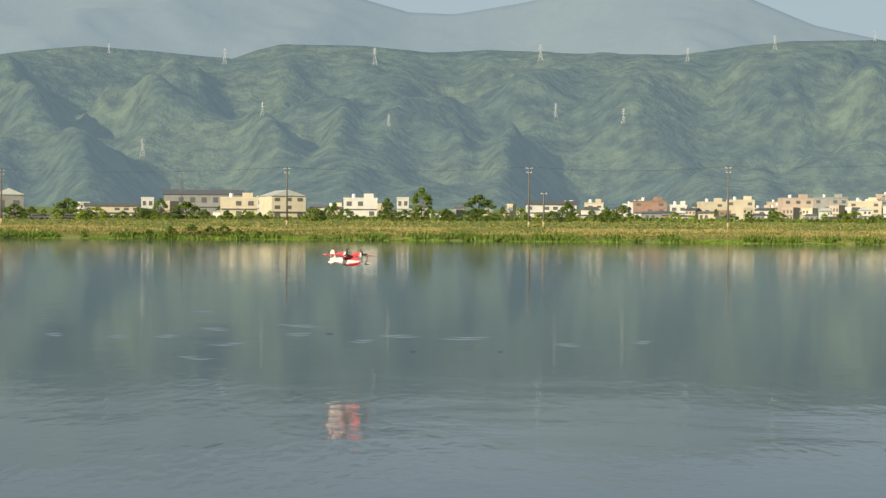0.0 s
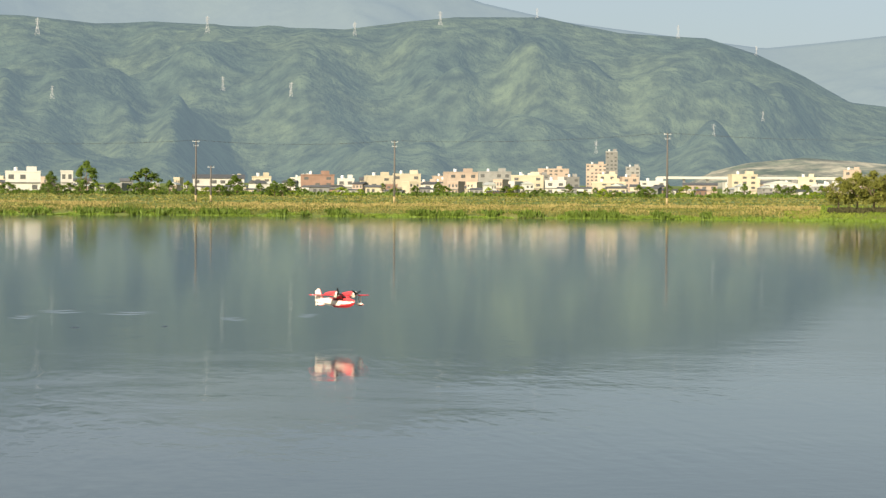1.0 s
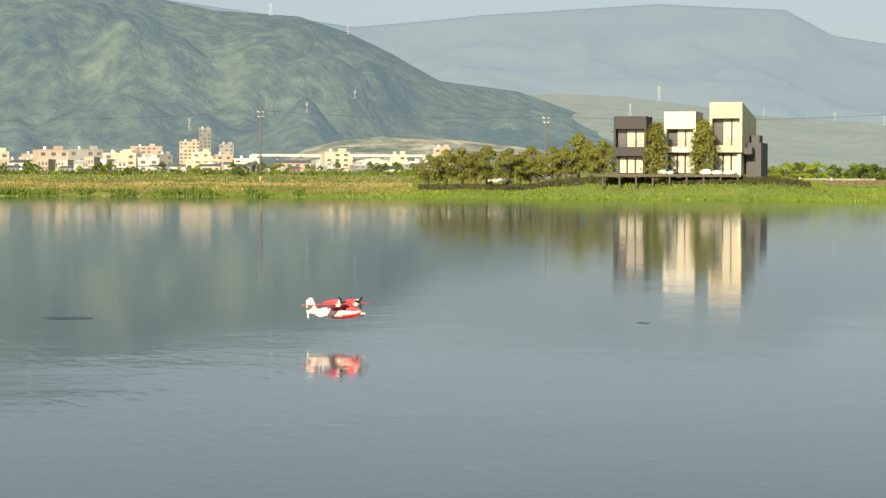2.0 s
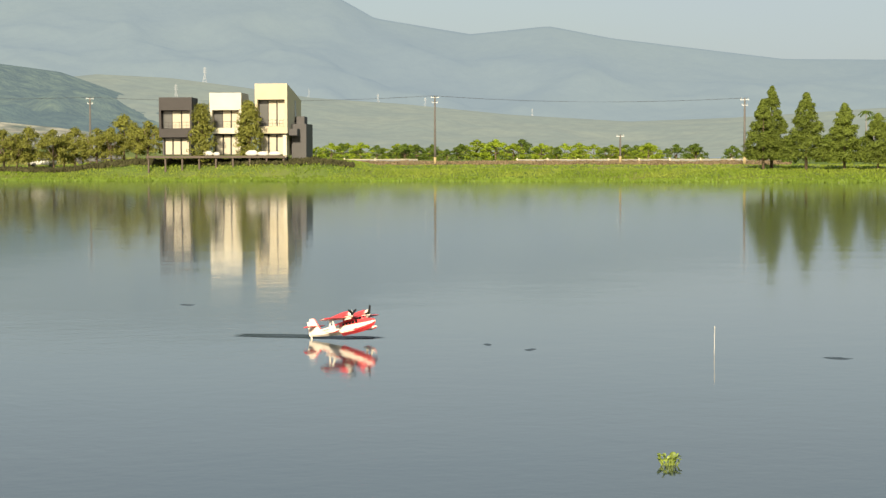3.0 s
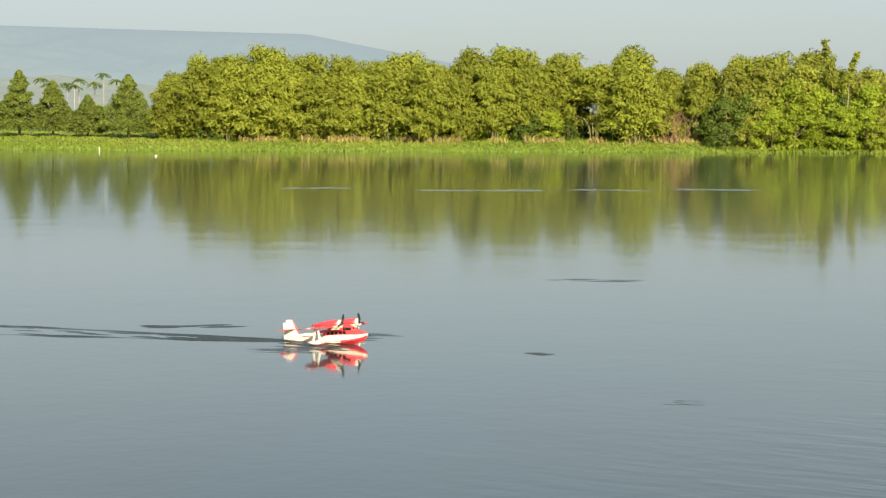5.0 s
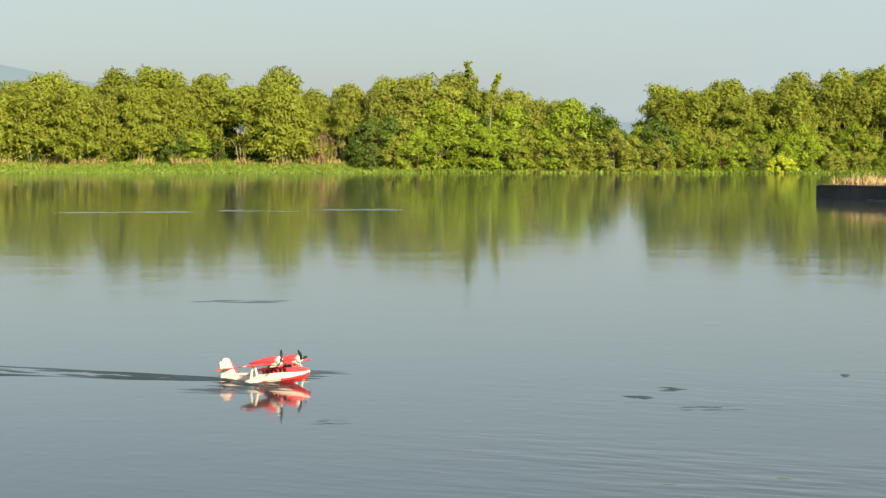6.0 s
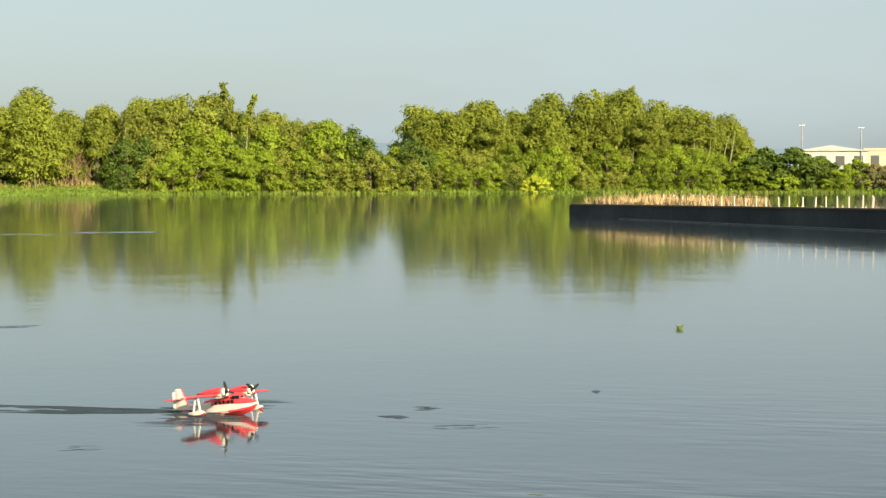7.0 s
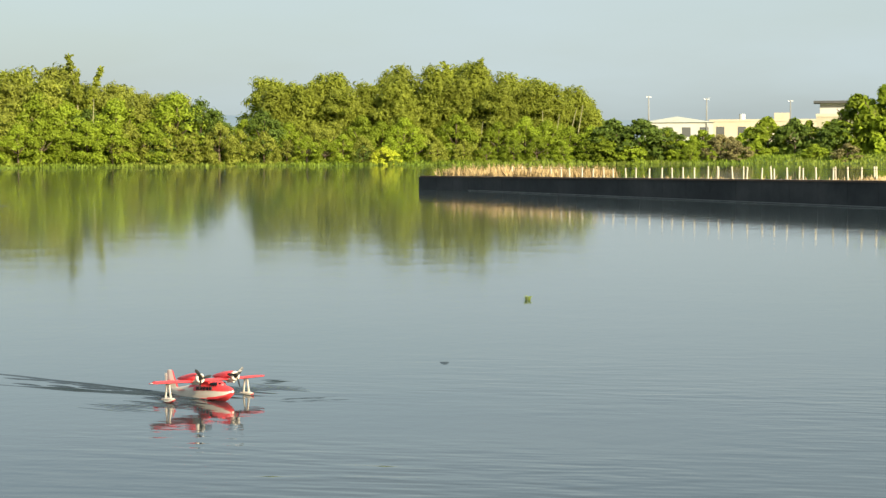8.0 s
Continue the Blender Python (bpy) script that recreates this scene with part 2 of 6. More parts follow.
def build_ground():
    bs = np.concatenate([np.arange(-180, -16, 4), np.arange(-16, 100, 0.5), np.arange(100, 180, 4)])
    ds = [0.8, 2, 3.2, 4.2, 5.5, 7, 9, 14, 22, 34, 50, 70, 95, 120, 150, 180, 205] + list(np.arange(220, 346, 2.5))
    ds += [352, 360, 375, 400, 450, 520, 600, 700, 850, 1100, 1500, 2200, 3300, 4700]
    verts, faces = [(0, 0, 1.2)], []
    rows = []
    for b in bs:
        row = []
        for d in ds:
            row.append(len(verts))
            verts.append((d * math.sin(radians(b)), d * math.cos(radians(b)), ground_z(b, d)))
        rows.append(row)
    for i in range(len(rows)):
        a, c = rows[i], rows[(i + 1) % len(rows)]
        for k in range(len(a) - 1):
            faces.append((a[k], a[k + 1], c[k + 1], c[k]))
    me = bpy.data.meshes.new("ground")
    tri = [(0, rows[i][0], rows[(i + 1) % len(rows)][0]) for i in range(len(rows))]
    me.from_pydata(verts, [], faces + tri)
    me.polygons.foreach_set("use_smooth", [True] * len(me.polygons))
    me.materials.append(GROUND)
    me.update()
    return tagged(new("ground", me), "grassy earth bank and flat meadow round the lake", "ground", kind="structure")


def build_water():
    bm = bmesh.new()
    bmesh.ops.create_circle(bm, cap_ends=True, segments=96, radius=345)
    return tagged(part("water", bm, WATER), "calm grey-green lake water with faint ripples", "lake", kind="structure")


build_ground()
build_water()


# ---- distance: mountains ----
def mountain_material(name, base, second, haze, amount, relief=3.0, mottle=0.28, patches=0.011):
    """Forest canopy seen from afar: mottled crowns and thickets of two greens, with the glow of the hazy air before it
    painted on as emission.
    """
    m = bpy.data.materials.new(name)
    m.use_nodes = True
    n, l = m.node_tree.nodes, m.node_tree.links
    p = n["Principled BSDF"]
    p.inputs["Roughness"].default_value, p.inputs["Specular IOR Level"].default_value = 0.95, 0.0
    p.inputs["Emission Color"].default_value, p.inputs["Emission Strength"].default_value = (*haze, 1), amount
    co = n.new("ShaderNodeTexCoord")

    def noise_tex(scale, detail, rough, warp=0.0):
        t = n.new("ShaderNodeTexNoise")
        t.inputs["Scale"].default_value, t.inputs["Detail"].default_value = scale, detail
        t.inputs["Roughness"].default_value, t.inputs["Distortion"].default_value = rough, warp
        l.new(co.outputs["Object"], t.inputs["Vector"])
        return t.outputs["Fac"]

    def spread(v, lo, hi, a, b):
        q = n.new("ShaderNodeMapRange")
        for key, val in (("From Min", lo), ("From Max", hi), ("To Min", a), ("To Max", b)):
            q.inputs[key].default_value = val
        l.new(v, q.inputs["Value"])
        return q.outputs["Result"]

    crowns = noise_tex(0.045, 5.0, 0.66, 0.0)
    tint = n.new("ShaderNodeMix")
    tint.data_type = "RGBA"
    tint.inputs["A"].default_value, tint.inputs["B"].default_value = (*base, 1), (*second, 1)
    l.new(spread(noise_tex(patches, 6.0, 0.6), 0.40, 0.62, 0.0, 1.0), tint.inputs["Factor"])
    scaled = n.new("ShaderNodeVectorMath")
    scaled.operation = "SCALE"
    l.new(tint.outputs["Result"], scaled.inputs[0])
    l.new(spread(crowns, 0.36, 0.64, 1 - 2 * mottle, 1 + 2 * mottle), scaled.inputs["Scale"])
    l.new(scaled.outputs["Vector"], p.inputs["Base Color"])
    dome = n.new("ShaderNodeBump")
    dome.inputs["Strength"].default_value, dome.inputs["Distance"].default_value = 1.0, relief
    l.new(noise_tex(0.060, 4.0, 0.60, 0.0), dome.inputs["Height"])
    l.new(dome.outputs["Normal"], p.inputs["Normal"])
    return m


def build_ridge(name, label, profile, d_foot, d_top, mat, rough, seed, b0, b1, step, cut):
    """A mountain flank as a sheet in polar form: rises from its foot to a ridge line and falls behind it."""
    pb, pe = [p[0] for p in profile], [p[1] for p in profile]

    def height(b, v):
        """Distance and height at bearing b, v of the way from foot to crest."""
        top = EYE + d_top * math.tan(radians(float(np.interp(b, pb, pe))))
        d = d_foot + (d_top - d_foot) * v
        x, y = d * math.sin(radians(b)), d * math.cos(radians(b))
        rise = v ** 1.1 if v <= 1 else 1 - (v - 1) * 2.2
        # rounded spurs and gullies run down the slope, with forest lumps on them
        side = radians(b) * (d_foot + d_top) / 2
        bend = 0.5 * noise.noise(Vector((side / 400, v * 2.0, seed + 2)))
        n1 = noise.noise(Vector((side / cut + bend, v * 1.5 + seed, 0.3)))
        n2 = noise.noise(Vector((side / (cut * 0.42) - bend, v * 3.2 + seed, 4.3)))
        rm = noise.ridged_multi_fractal(Vector((x / 330, y / 330, seed)), 1.1, 2.0, 4, 1.0, 2.0, noise_basis="BLENDER") - 1.0
        g = 0.55 * rm + 1.1 - 1.9 * math.sqrt(n1 * n1 + 0.012) + 0.35 - 0.7 * math.sqrt(n2 * n2 + 0.02) - 0.85
        g2 = noise.fractal(Vector((x / 45, y / 45, seed + 5)), 0.7, 2.0, 4)
        w = math.sin(min(v, 1.0) * math.pi) ** 0.9 * 0.9 + 0.02
        return d, 4 + (top - 4) * rise + rough * w * g * (top / 200) + 3.5 * g2 * w

    bs = np.arange(b0, b1 + step, step)
    vs = np.linspace(0, 1.25, 76)
    verts = []
    for b in bs:
        for v in vs:
            d, z = height(b, v)
            verts.append((d * math.sin(radians(b)), d * math.cos(radians(b)), z))
    n = len(vs)
    i = np.arange(len(bs) - 1)[:, None] * n + np.arange(n - 1)[None, :]
    faces = np.stack([i, i + n, i + n + 1, i + 1], -1).reshape(-1, 4)
    me = raw_mesh(name, verts, faces[:, ::-1], mat, smooth=True)
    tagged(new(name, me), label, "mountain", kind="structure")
    return height


# air haze before the near flank is put into its emission
HAZE_NEAR = mountain_material("hazed_forest_slope", (0.032, 0.043, 0.026), (0.052, 0.064, 0.033), (0.315, 0.440, 0.505), 0.285, 8.0, 0.27, 0.007)
# the hills and range behind glow with painted haze, each layer its own tint
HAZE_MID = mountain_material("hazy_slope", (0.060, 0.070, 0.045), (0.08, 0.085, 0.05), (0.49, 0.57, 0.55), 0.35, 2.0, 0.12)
HAZE_QUARRY = mountain_material("hazed_cut_slope", (0.055, 0.07, 0.038), (0.30, 0.26, 0.18), (0.45, 0.52, 0.52), 0.20, 3.0, 0.25, 0.035)
HAZE_FAR = mountain_material("hazed_far_slope", (0.055, 0.065, 0.055), (0.065, 0.075, 0.055), (0.44, 0.57, 0.68), 0.37, 1.0, 0.03, 0.002)

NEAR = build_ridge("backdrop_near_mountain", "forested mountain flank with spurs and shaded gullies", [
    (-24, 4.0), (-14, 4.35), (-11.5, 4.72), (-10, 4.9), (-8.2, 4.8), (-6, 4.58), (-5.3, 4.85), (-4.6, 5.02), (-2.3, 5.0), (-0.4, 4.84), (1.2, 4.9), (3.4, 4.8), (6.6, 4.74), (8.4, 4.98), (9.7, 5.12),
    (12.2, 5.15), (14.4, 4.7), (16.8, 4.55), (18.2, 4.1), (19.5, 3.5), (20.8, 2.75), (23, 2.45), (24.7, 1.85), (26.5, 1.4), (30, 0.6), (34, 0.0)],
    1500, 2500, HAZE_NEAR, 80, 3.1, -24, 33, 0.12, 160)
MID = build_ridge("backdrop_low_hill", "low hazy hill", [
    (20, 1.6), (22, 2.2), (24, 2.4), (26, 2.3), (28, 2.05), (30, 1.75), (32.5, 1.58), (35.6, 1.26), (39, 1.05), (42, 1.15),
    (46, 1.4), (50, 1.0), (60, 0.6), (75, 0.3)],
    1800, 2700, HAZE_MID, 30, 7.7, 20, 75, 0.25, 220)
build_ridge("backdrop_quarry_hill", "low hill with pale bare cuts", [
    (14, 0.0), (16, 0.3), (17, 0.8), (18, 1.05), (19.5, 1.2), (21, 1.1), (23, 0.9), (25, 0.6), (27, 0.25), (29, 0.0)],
    1250, 1500, HAZE_QUARRY, 22, 9.4, 14, 29, 0.12, 120)
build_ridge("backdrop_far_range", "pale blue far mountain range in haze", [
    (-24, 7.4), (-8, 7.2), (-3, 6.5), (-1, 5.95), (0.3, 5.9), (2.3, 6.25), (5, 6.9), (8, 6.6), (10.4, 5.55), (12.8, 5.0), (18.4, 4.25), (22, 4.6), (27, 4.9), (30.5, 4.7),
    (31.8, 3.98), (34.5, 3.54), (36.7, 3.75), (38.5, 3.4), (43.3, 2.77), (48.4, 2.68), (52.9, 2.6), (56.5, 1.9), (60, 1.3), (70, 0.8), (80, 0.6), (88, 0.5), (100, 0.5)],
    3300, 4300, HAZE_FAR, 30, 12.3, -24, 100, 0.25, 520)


# ---- trees ----
def leafy(name, label, category, rng, mat, clumps, radii, per, size, width, droop, stems, stem_mat, group="", core=6, flat=0.8):
    """A tree or shrub: stems and a crown of leaf clumps; a thing at the origin."""
    tree = thing(name, Matrix(), label, category, group)
    cs, al, ou, sc = [], [], [], []
    full = per + core
    for c, r in zip(clumps, radii):
        d = rng.normal(0, 1, (full, 3))
        d /= np.linalg.norm(d, axis=1, keepdims=True)
        d[:, 2] = np.where(d[:, 2] < -0.35, -d[:, 2], d[:, 2])
        k = rng.uniform(0.6, 1.0, (full, 1)) * r
        k[per:] *= 0.5                                  # a few broad leaves close the heart of each clump
        sc.append(np.concatenate([np.ones((per, 1)), np.full((core, 1), 2.1)]))
        cs.append(np.asarray(c) + d * k * np.array([1, 1, flat]))
        a = rng.normal(0, 0.6, (full, 3))
        a[:, 2] -= droop
        al.append(a)
        ou.append(d + np.array([0, 0, 0.25]))
    part("crown", leaves_mesh("crown", np.concatenate(cs), np.concatenate(al), size, width, rng, mat, np.concatenate(ou), np.concatenate(sc)), None, tree)
    for st in stems:
        bm = bmesh.new()
        for p, q, r0, r1 in st:
            rod(bm, p, q, r0, r1, 6)
        part("trunk", bm, stem_mat, tree, smooth=True)
    return tree


def bamboo(rng, height, spread, mat=LEAF, label="tall yellow-green bamboo clump with drooping plumes", floor=0.03, culms=38, group="trees of the waterside grove"):
    """A clump of culms that arch outwards and hang over at the tip, each a long leafy plume from floor (a share of the height) up."""
    clumps, radii, stems = [], [], []
    for k in range(culms):
        a = 2.4 * k + rng.uniform(-0.4, 0.4)
        tier = (k + 0.5) / culms
        top = height * (1.0 - 0.80 * tier ** 1.25) * rng.uniform(0.88, 1.0)
        out = spread * (0.30 + 0.85 * tier) * rng.uniform(0.8, 1.15)
        bx, by = 0.16 * out * math.cos(a), 0.16 * out * math.sin(a)
        tx, ty = out * math.cos(a), out * math.sin(a)

        def along(s):
            w = s ** 1.9
            return bx + (tx - bx) * w, by + (ty - by) * w, top * math.sin(s * 1.95) / 0.998
        n = 6
        for j in range(n):
            s = 1.0 - (1.0 - max(floor, 0.22)) * (j + rng.uniform(0.0, 0.7)) / n
            x, y, z = along(s)
            if z < floor * height:
                continue
            clumps.append((x + rng.normal(0, 0.12), y + rng.normal(0, 0.12), z - 0.25))
            radii.append(rng.uniform(0.70, 1.15) * (0.55 + 0.75 * math.sin(min(1.0, (1.06 - s) * 2.6) * 1.57)))
        if k % 5 == 0:
            pts = [along(s) for s in (0.0, 0.35, 0.6, 0.85)]
            stems.append([(p, q, r, r * 0.8) for p, q, r in zip(pts, pts[1:], (0.06, 0.05, 0.035))])
    return leafy("bamboo_clump", label, "bamboo", rng, mat, clumps, radii, 44, 0.46, 0.18, 0.95, stems, CULM, group, core=4, flat=0.9)


def broad(rng, height, spread, mat=LEAF_BUSH, name="broadleaf_tree", label="rounded leafy green tree", low=0.15, per=60, n=70, group="trees of the waterside grove", leaf=1.0):
    clumps, radii = [], []
    for k in range(n):
        u = rng.uniform(low, 1.0)
        a = rng.uniform(0, 2 * math.pi)
        belly = math.sin(min(1.0, (u - low) / (1 - low) * 0.86 + 0.20) * math.pi) ** 0.6
        out = spread * belly * math.sqrt(rng.uniform(0.35, 1.0))
        clumps.append((out * math.cos(a), out * math.sin(a), height * u - 0.4))
        radii.append(rng.uniform(0.13, 0.21) * height * 0.85)
    stems = [[((0, 0, -0.1), (0.1, 0, height * 0.4), 0.03 * height, 0.02 * height),
              ((0.1, 0, height * 0.4), (-0.2, 0.1, height * 0.85), 0.02 * height, 0.006 * height)]]
    for k in range(5):
        a = k * 1.3 + rng.uniform(0, 0.5)
        stems[0].append(((0.05, 0, height * 0.3), (0.7 * spread * math.cos(a), 0.7 * spread * math.sin(a), height * rng.uniform(0.5, 0.8)), 0.014 * height, 0.005 * height))
    return leafy(name, label, "tree", rng, mat, clumps, radii, per, (0.042 * height + 0.06) * leaf, (0.02 * height + 0.04) * leaf, 0.2, stems, BARK, group)


def conifer(rng, height, width, label):
    clumps, radii = [], []
    lo = 0.18 * height
    for k in range(190):
        u = rng.uniform(0, 1) ** 1.25
        a = rng.uniform(0, 2 * math.pi)
        out = width / 2 * (1 - u) ** 0.8 * (1.0 if u > 0.06 else 0.8) * math.sqrt(rng.uniform(0.08, 1.0))
        clumps.append((out * math.cos(a), out * math.sin(a), lo + (height - lo) * u - 0.15 * out))
        radii.append((0.24 + 0.40 * (1 - u)) * (width / 4.2))
    stems = [[((0, 0, -0.1), (0, 0, height * 0.93), 0.024 * height, 0.012)]]
    return leafy("conifer", label, "tree", rng, LEAF_CONE, clumps, radii, 100, 0.26, 0.12, 0.35, stems, BARK, "row of conifers on the bank")


def plant(variants, b, d, scale=1.0, turn=0.0, tall=1.0, k=0, z=None):
    src = variants[k % len(variants)]
    m = at(b, d, ground_z(b, d) - 0.1 if z is None else z, turn) @ Matrix.Diagonal((scale, scale, scale * tall, 1))
    return copy_thing(src, m)


def grove():
    rng = np.random.default_rng(5)
    bam = [bamboo(rng, 10.0, w) for w in (3.4, 3.9, 3.0, 3.6)]
    dull = [bamboo(rng, 10.0, w, LEAF_OLIVE, "tall dull olive-green bamboo clump by the water") for w in (3.6, 3.1, 3.9)]
    high = [bamboo(rng, 10.0, w, LEAF, "tall bamboo clump with bare culms and a high crown", 0.46, 30) for w in (3.6, 3.2)]
    # crown line of the grove, as angles above the horizon
    line_b = [48.6, 48.9, 49.5, 50.3, 51.8, 53.3, 54, 54.8, 55.9, 57, 57.8, 59.3, 60.7, 62.2, 62.9, 63.2, 63.6, 65, 66.3, 67.6, 68, 69.5, 70.5, 71, 72.0, 72.35, 73.3, 74.7, 75.6, 77.2, 77.7, 78.5, 79, 80.7, 81.8, 82.6]
    line_e = [0.7, 1.2, 1.85, 2.1, 2.18, 2.05, 1.8, 2.03, 2.0, 1.85, 2.0, 2.1, 2.12, 2.02, 1.6, 1.5, 1.8, 2.04, 1.92, 1.97, 1.8, 1.6, 1.3, 1.1, 0.78, 1.6, 1.85, 1.85, 1.72, 1.98, 1.95, 2.05, 1.9, 1.75, 1.3, 0.6]

    def crown(b, d):
        e = np.mean([np.interp(b + o, line_b, line_e) for o in (-0.3, 0.0, 0.3)])
        return (EYE + d * math.tan(radians(e)) - ground_z(b, d)) / 9.35

    for off, share, step in ((9.5, 0.86, 1.05), (13, 0.97, 1.0), (18, 0.99, 1.7)):
        b = 48.85 + 0.02 * off
        while b < 82.2:
            d = shore(b) + off + rng.uniform(-2.2, 2.0)
            hollow = off < 15 and (60.2 < b < 61.9 or 63.3 < b < 64.1)
            kinds = high if hollow else dull if 63.4 < b < 71.9 and rng.uniform() < 0.75 else bam
            h = share * crown(b, d) * rng.uniform(0.86, 1.05)
            if not (71.5 < b < 73.0) and not (off < 10 and 60.2 < b < 61.9):
                wide = rng.uniform(1.0, 1.3)
                plant(kinds, b, d, h * wide, rng.uniform(0, 360), 1.0 / wide, int(rng.integers(4)))
            b += step * rng.uniform(0.85, 1.15) * max(0.72, h)
    # shrubs down to the water
    bush = [broad(rng, 5.0, 2.7, LEAF_BUSH, "shrub", "dense bright green waterside shrub", 0.0, 48, 84, leaf=0.95),
            broad(rng, 5.0, 2.5, LEAF_OLIVE, "shrub", "dense olive-green waterside shrub", 0.0, 48, 84, leaf=0.95),
            broad(rng, 5.0, 2.5, LEAF_DARK, "shrub", "dense dark green waterside shrub", 0.0, 48, 84, leaf=0.95)]
    for off, size in ((5.5, 1.45), (2.2, 0.95)):
        b = 64.7
        while b < 76.0:
            h = size * rng.uniform(0.75, 1.15) * float(np.interp(b, [65, 67, 71, 73, 76], [0.95, 1.1, 1.0, 0.85, 0.62]))
            plant(bush, b, shore(b) + off + rng.uniform(-0.8, 1.0), h, rng.uniform(0, 360), 1.0, int(rng.choice([0, 0, 0, 1, 1, 1, 2])), z=0.1 + 0.12 * (off - 2))
            b += rng.uniform(0.50, 0.75)
    for off, size in ((5.0, 1.0), (2.2, 0.62)):
        b = 75.6
        while b < 85.5:
            h = size * rng.uniform(0.7, 1.1) * (1.0 if b < 82.5 else 0.62)
            plant(bush, b, shore(b) + off + rng.uniform(-0.8, 1.0), h, rng.uniform(0, 360), 1.0, int(rng.choice([0, 0, 0, 0, 1])), z=0.15 + 0.12 * (off - 2))
            b += rng.uniform(0.50, 0.8)
    b = 49.0
    while b < 64.6:                                     # undergrowth at the foot of the bamboo
        plant(bush, b, shore(b) + rng.uniform(8.5, 12), rng.uniform(0.38, 0.85), rng.uniform(0, 360), 1.0, int(rng.choice([0, 1, 1, 2])))
        b += rng.uniform(0.30, 0.6)
        if 60.4 < b < 61.6:
            b = 61.6
    for i, src in enumerate(bam + dull + high + bush):  # the first of each kind takes a place of its own
        bb = 55 + 0.75 * i if i < 9 else 60 + 0.9 * i
        m = at(bb, shore(bb) + (20 if i < 9 else 3), 1.7 if i < 9 else 0.2, rng.uniform(0, 360))
        src.matrix_basis = m @ Matrix.Scale(0.9, 4)
    for b in (60.3, 60.8, 61.3, 61.8, 63.6, 63.9):       # dark-leaved shrubs added to stand in for the deep shade under the high crowns
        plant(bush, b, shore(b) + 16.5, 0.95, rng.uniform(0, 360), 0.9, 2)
    gold = broad(rng, 2.4, 1.9, material("yellow_leaf", (0.56, 0.60, 0.05), 0.55, 0.15, 0.5, by_island=0.2, through_light=0.35, sheen=0.2), "shrub", "bright yellow-leaved shrub at the water", 0.0, 40, 60, leaf=1.4)
    gold.matrix_basis = at(76.25, shore(76.25) + 1.2, 0.05)
    dead = thing("dead_shrub", at(63.35, shore(63.35) + 8, 1.0), "bare reddish-brown dead shrub among the bamboo", "shrub")
    twig = material("dead_twigs", (0.27, 0.17, 0.10), 0.9, 0.2, 2.0, sheen=0.1)
    for k in range(34):
        bm = bmesh.new()
        q = Vector((rng.normal(0, 0.5), rng.normal(0, 0.4), 0))
        for j in range(4):
            r = q + Vector((rng.normal(0, 0.45), rng.normal(0, 0.4), rng.uniform(0.6, 1.2)))
            rod(bm, q, r, 0.05 - 0.01 * j, 0.04 - 0.01 * j, 5)
            q = r
        part("branch", bm, twig, dead)
    # tall arching culms above the canopy
    for b, off, top, lean in ((67.72, 9, 13.2, -0.5), (67.95, 9, 11.6, 0.6), (78.35, 12, 12.4, -0.7), (78.65, 13, 12.9, 0.6), (77.5, 12, 11.8, 0.9)):
        d = shore(b) + off
        h = top - ground_z(b, d)
        cl = [(lean * 2.6 * u ** 3 + rng.normal(0, 0.3) * (1.5 - u), rng.normal(0, 0.3), h * u) for u in np.linspace(0.55, 1.0, 22)]
        t = leafy("bamboo_culm", "single tall bamboo culm arching above the grove", "bamboo", rng, LEAF, cl, [(0.30 + 0.55 * (1 - u) * (1 if b < 70 else 1.3)) * rng.uniform(0.7, 1.2) for u in np.linspace(0, 1, 22)], 30, 0.46, 0.16, 0.7,
                  [[((0, 0, 0), (lean * 0.57, 0, h * 0.6), 0.06, 0.045), ((lean * 0.57, 0, h * 0.6), (lean * 2.6, 0.1, h), 0.045, 0.015)]], CULM, "trees of the waterside grove")
        t.matrix_basis = at(b, d, ground_z(b, d) - 0.1)
    # bare pale culms among the foliage
    src = None
    for b, off, h, lean in ((64.55, 6.5, 6.4, 0.3), (64.75, 6.0, 7.2, -0.2), (62.2, 8.0, 5.6, 0.4), (62.45, 8.2, 6.1, -0.1), (68.05, 3.6, 7.6, 0.1), (81.35, 5.2, 6.2, 0.9),
                            (81.6, 5.4, 6.6, 0.7), (81.0, 5.2, 5.4, 0.5), (80.75, 5.0, 5.8, -0.2), (78.9, 5.0, 4.6, 0.3)):
        d = shore(b) + off
        if src is None:
            src = thing("bare_culm", Matrix(), "bare pale bamboo culm leaning out of the grove", "bamboo", "bare culms of the grove")
            bm = bmesh.new()
            rod(bm, (0, 0, 0), (0.03, 0, 0.6), 0.075, 0.06, 6)
            rod(bm, (0.03, 0, 0.6), (0.10, 0, 1.0), 0.06, 0.025, 6)
            part("stem", bm, CULM, src)
            t = src
        else:
            t = copy_thing(src, Matrix())
        t.matrix_basis = at(b, d, ground_z(b, d) - 0.1) @ Matrix.Rotation(lean / h * 1.4, 4, "Y") @ Matrix.Diagonal((1, 1, h, 1))
    # conifer row
    for b, h, w, off in ((42.72, 8.6, 5.6, 14), (42.95, 10.3, 5.2, 18), (43.9, 9.3, 6.4, 13), (44.95, 8.0, 6.0, 13), (45.86, 6.7, 5.8, 13), (46.82, 4.9, 4.9, 14), (47.94, 7.5, 7.4, 11)):
        t = conifer(rng, h, w, "cone-shaped dark green conifer on the grassy bank")
        d = shore(b) + off
        t.matrix_basis = at(b, d, ground_z(b, d) - 0.05, rng.uniform(0, 360))


grove()


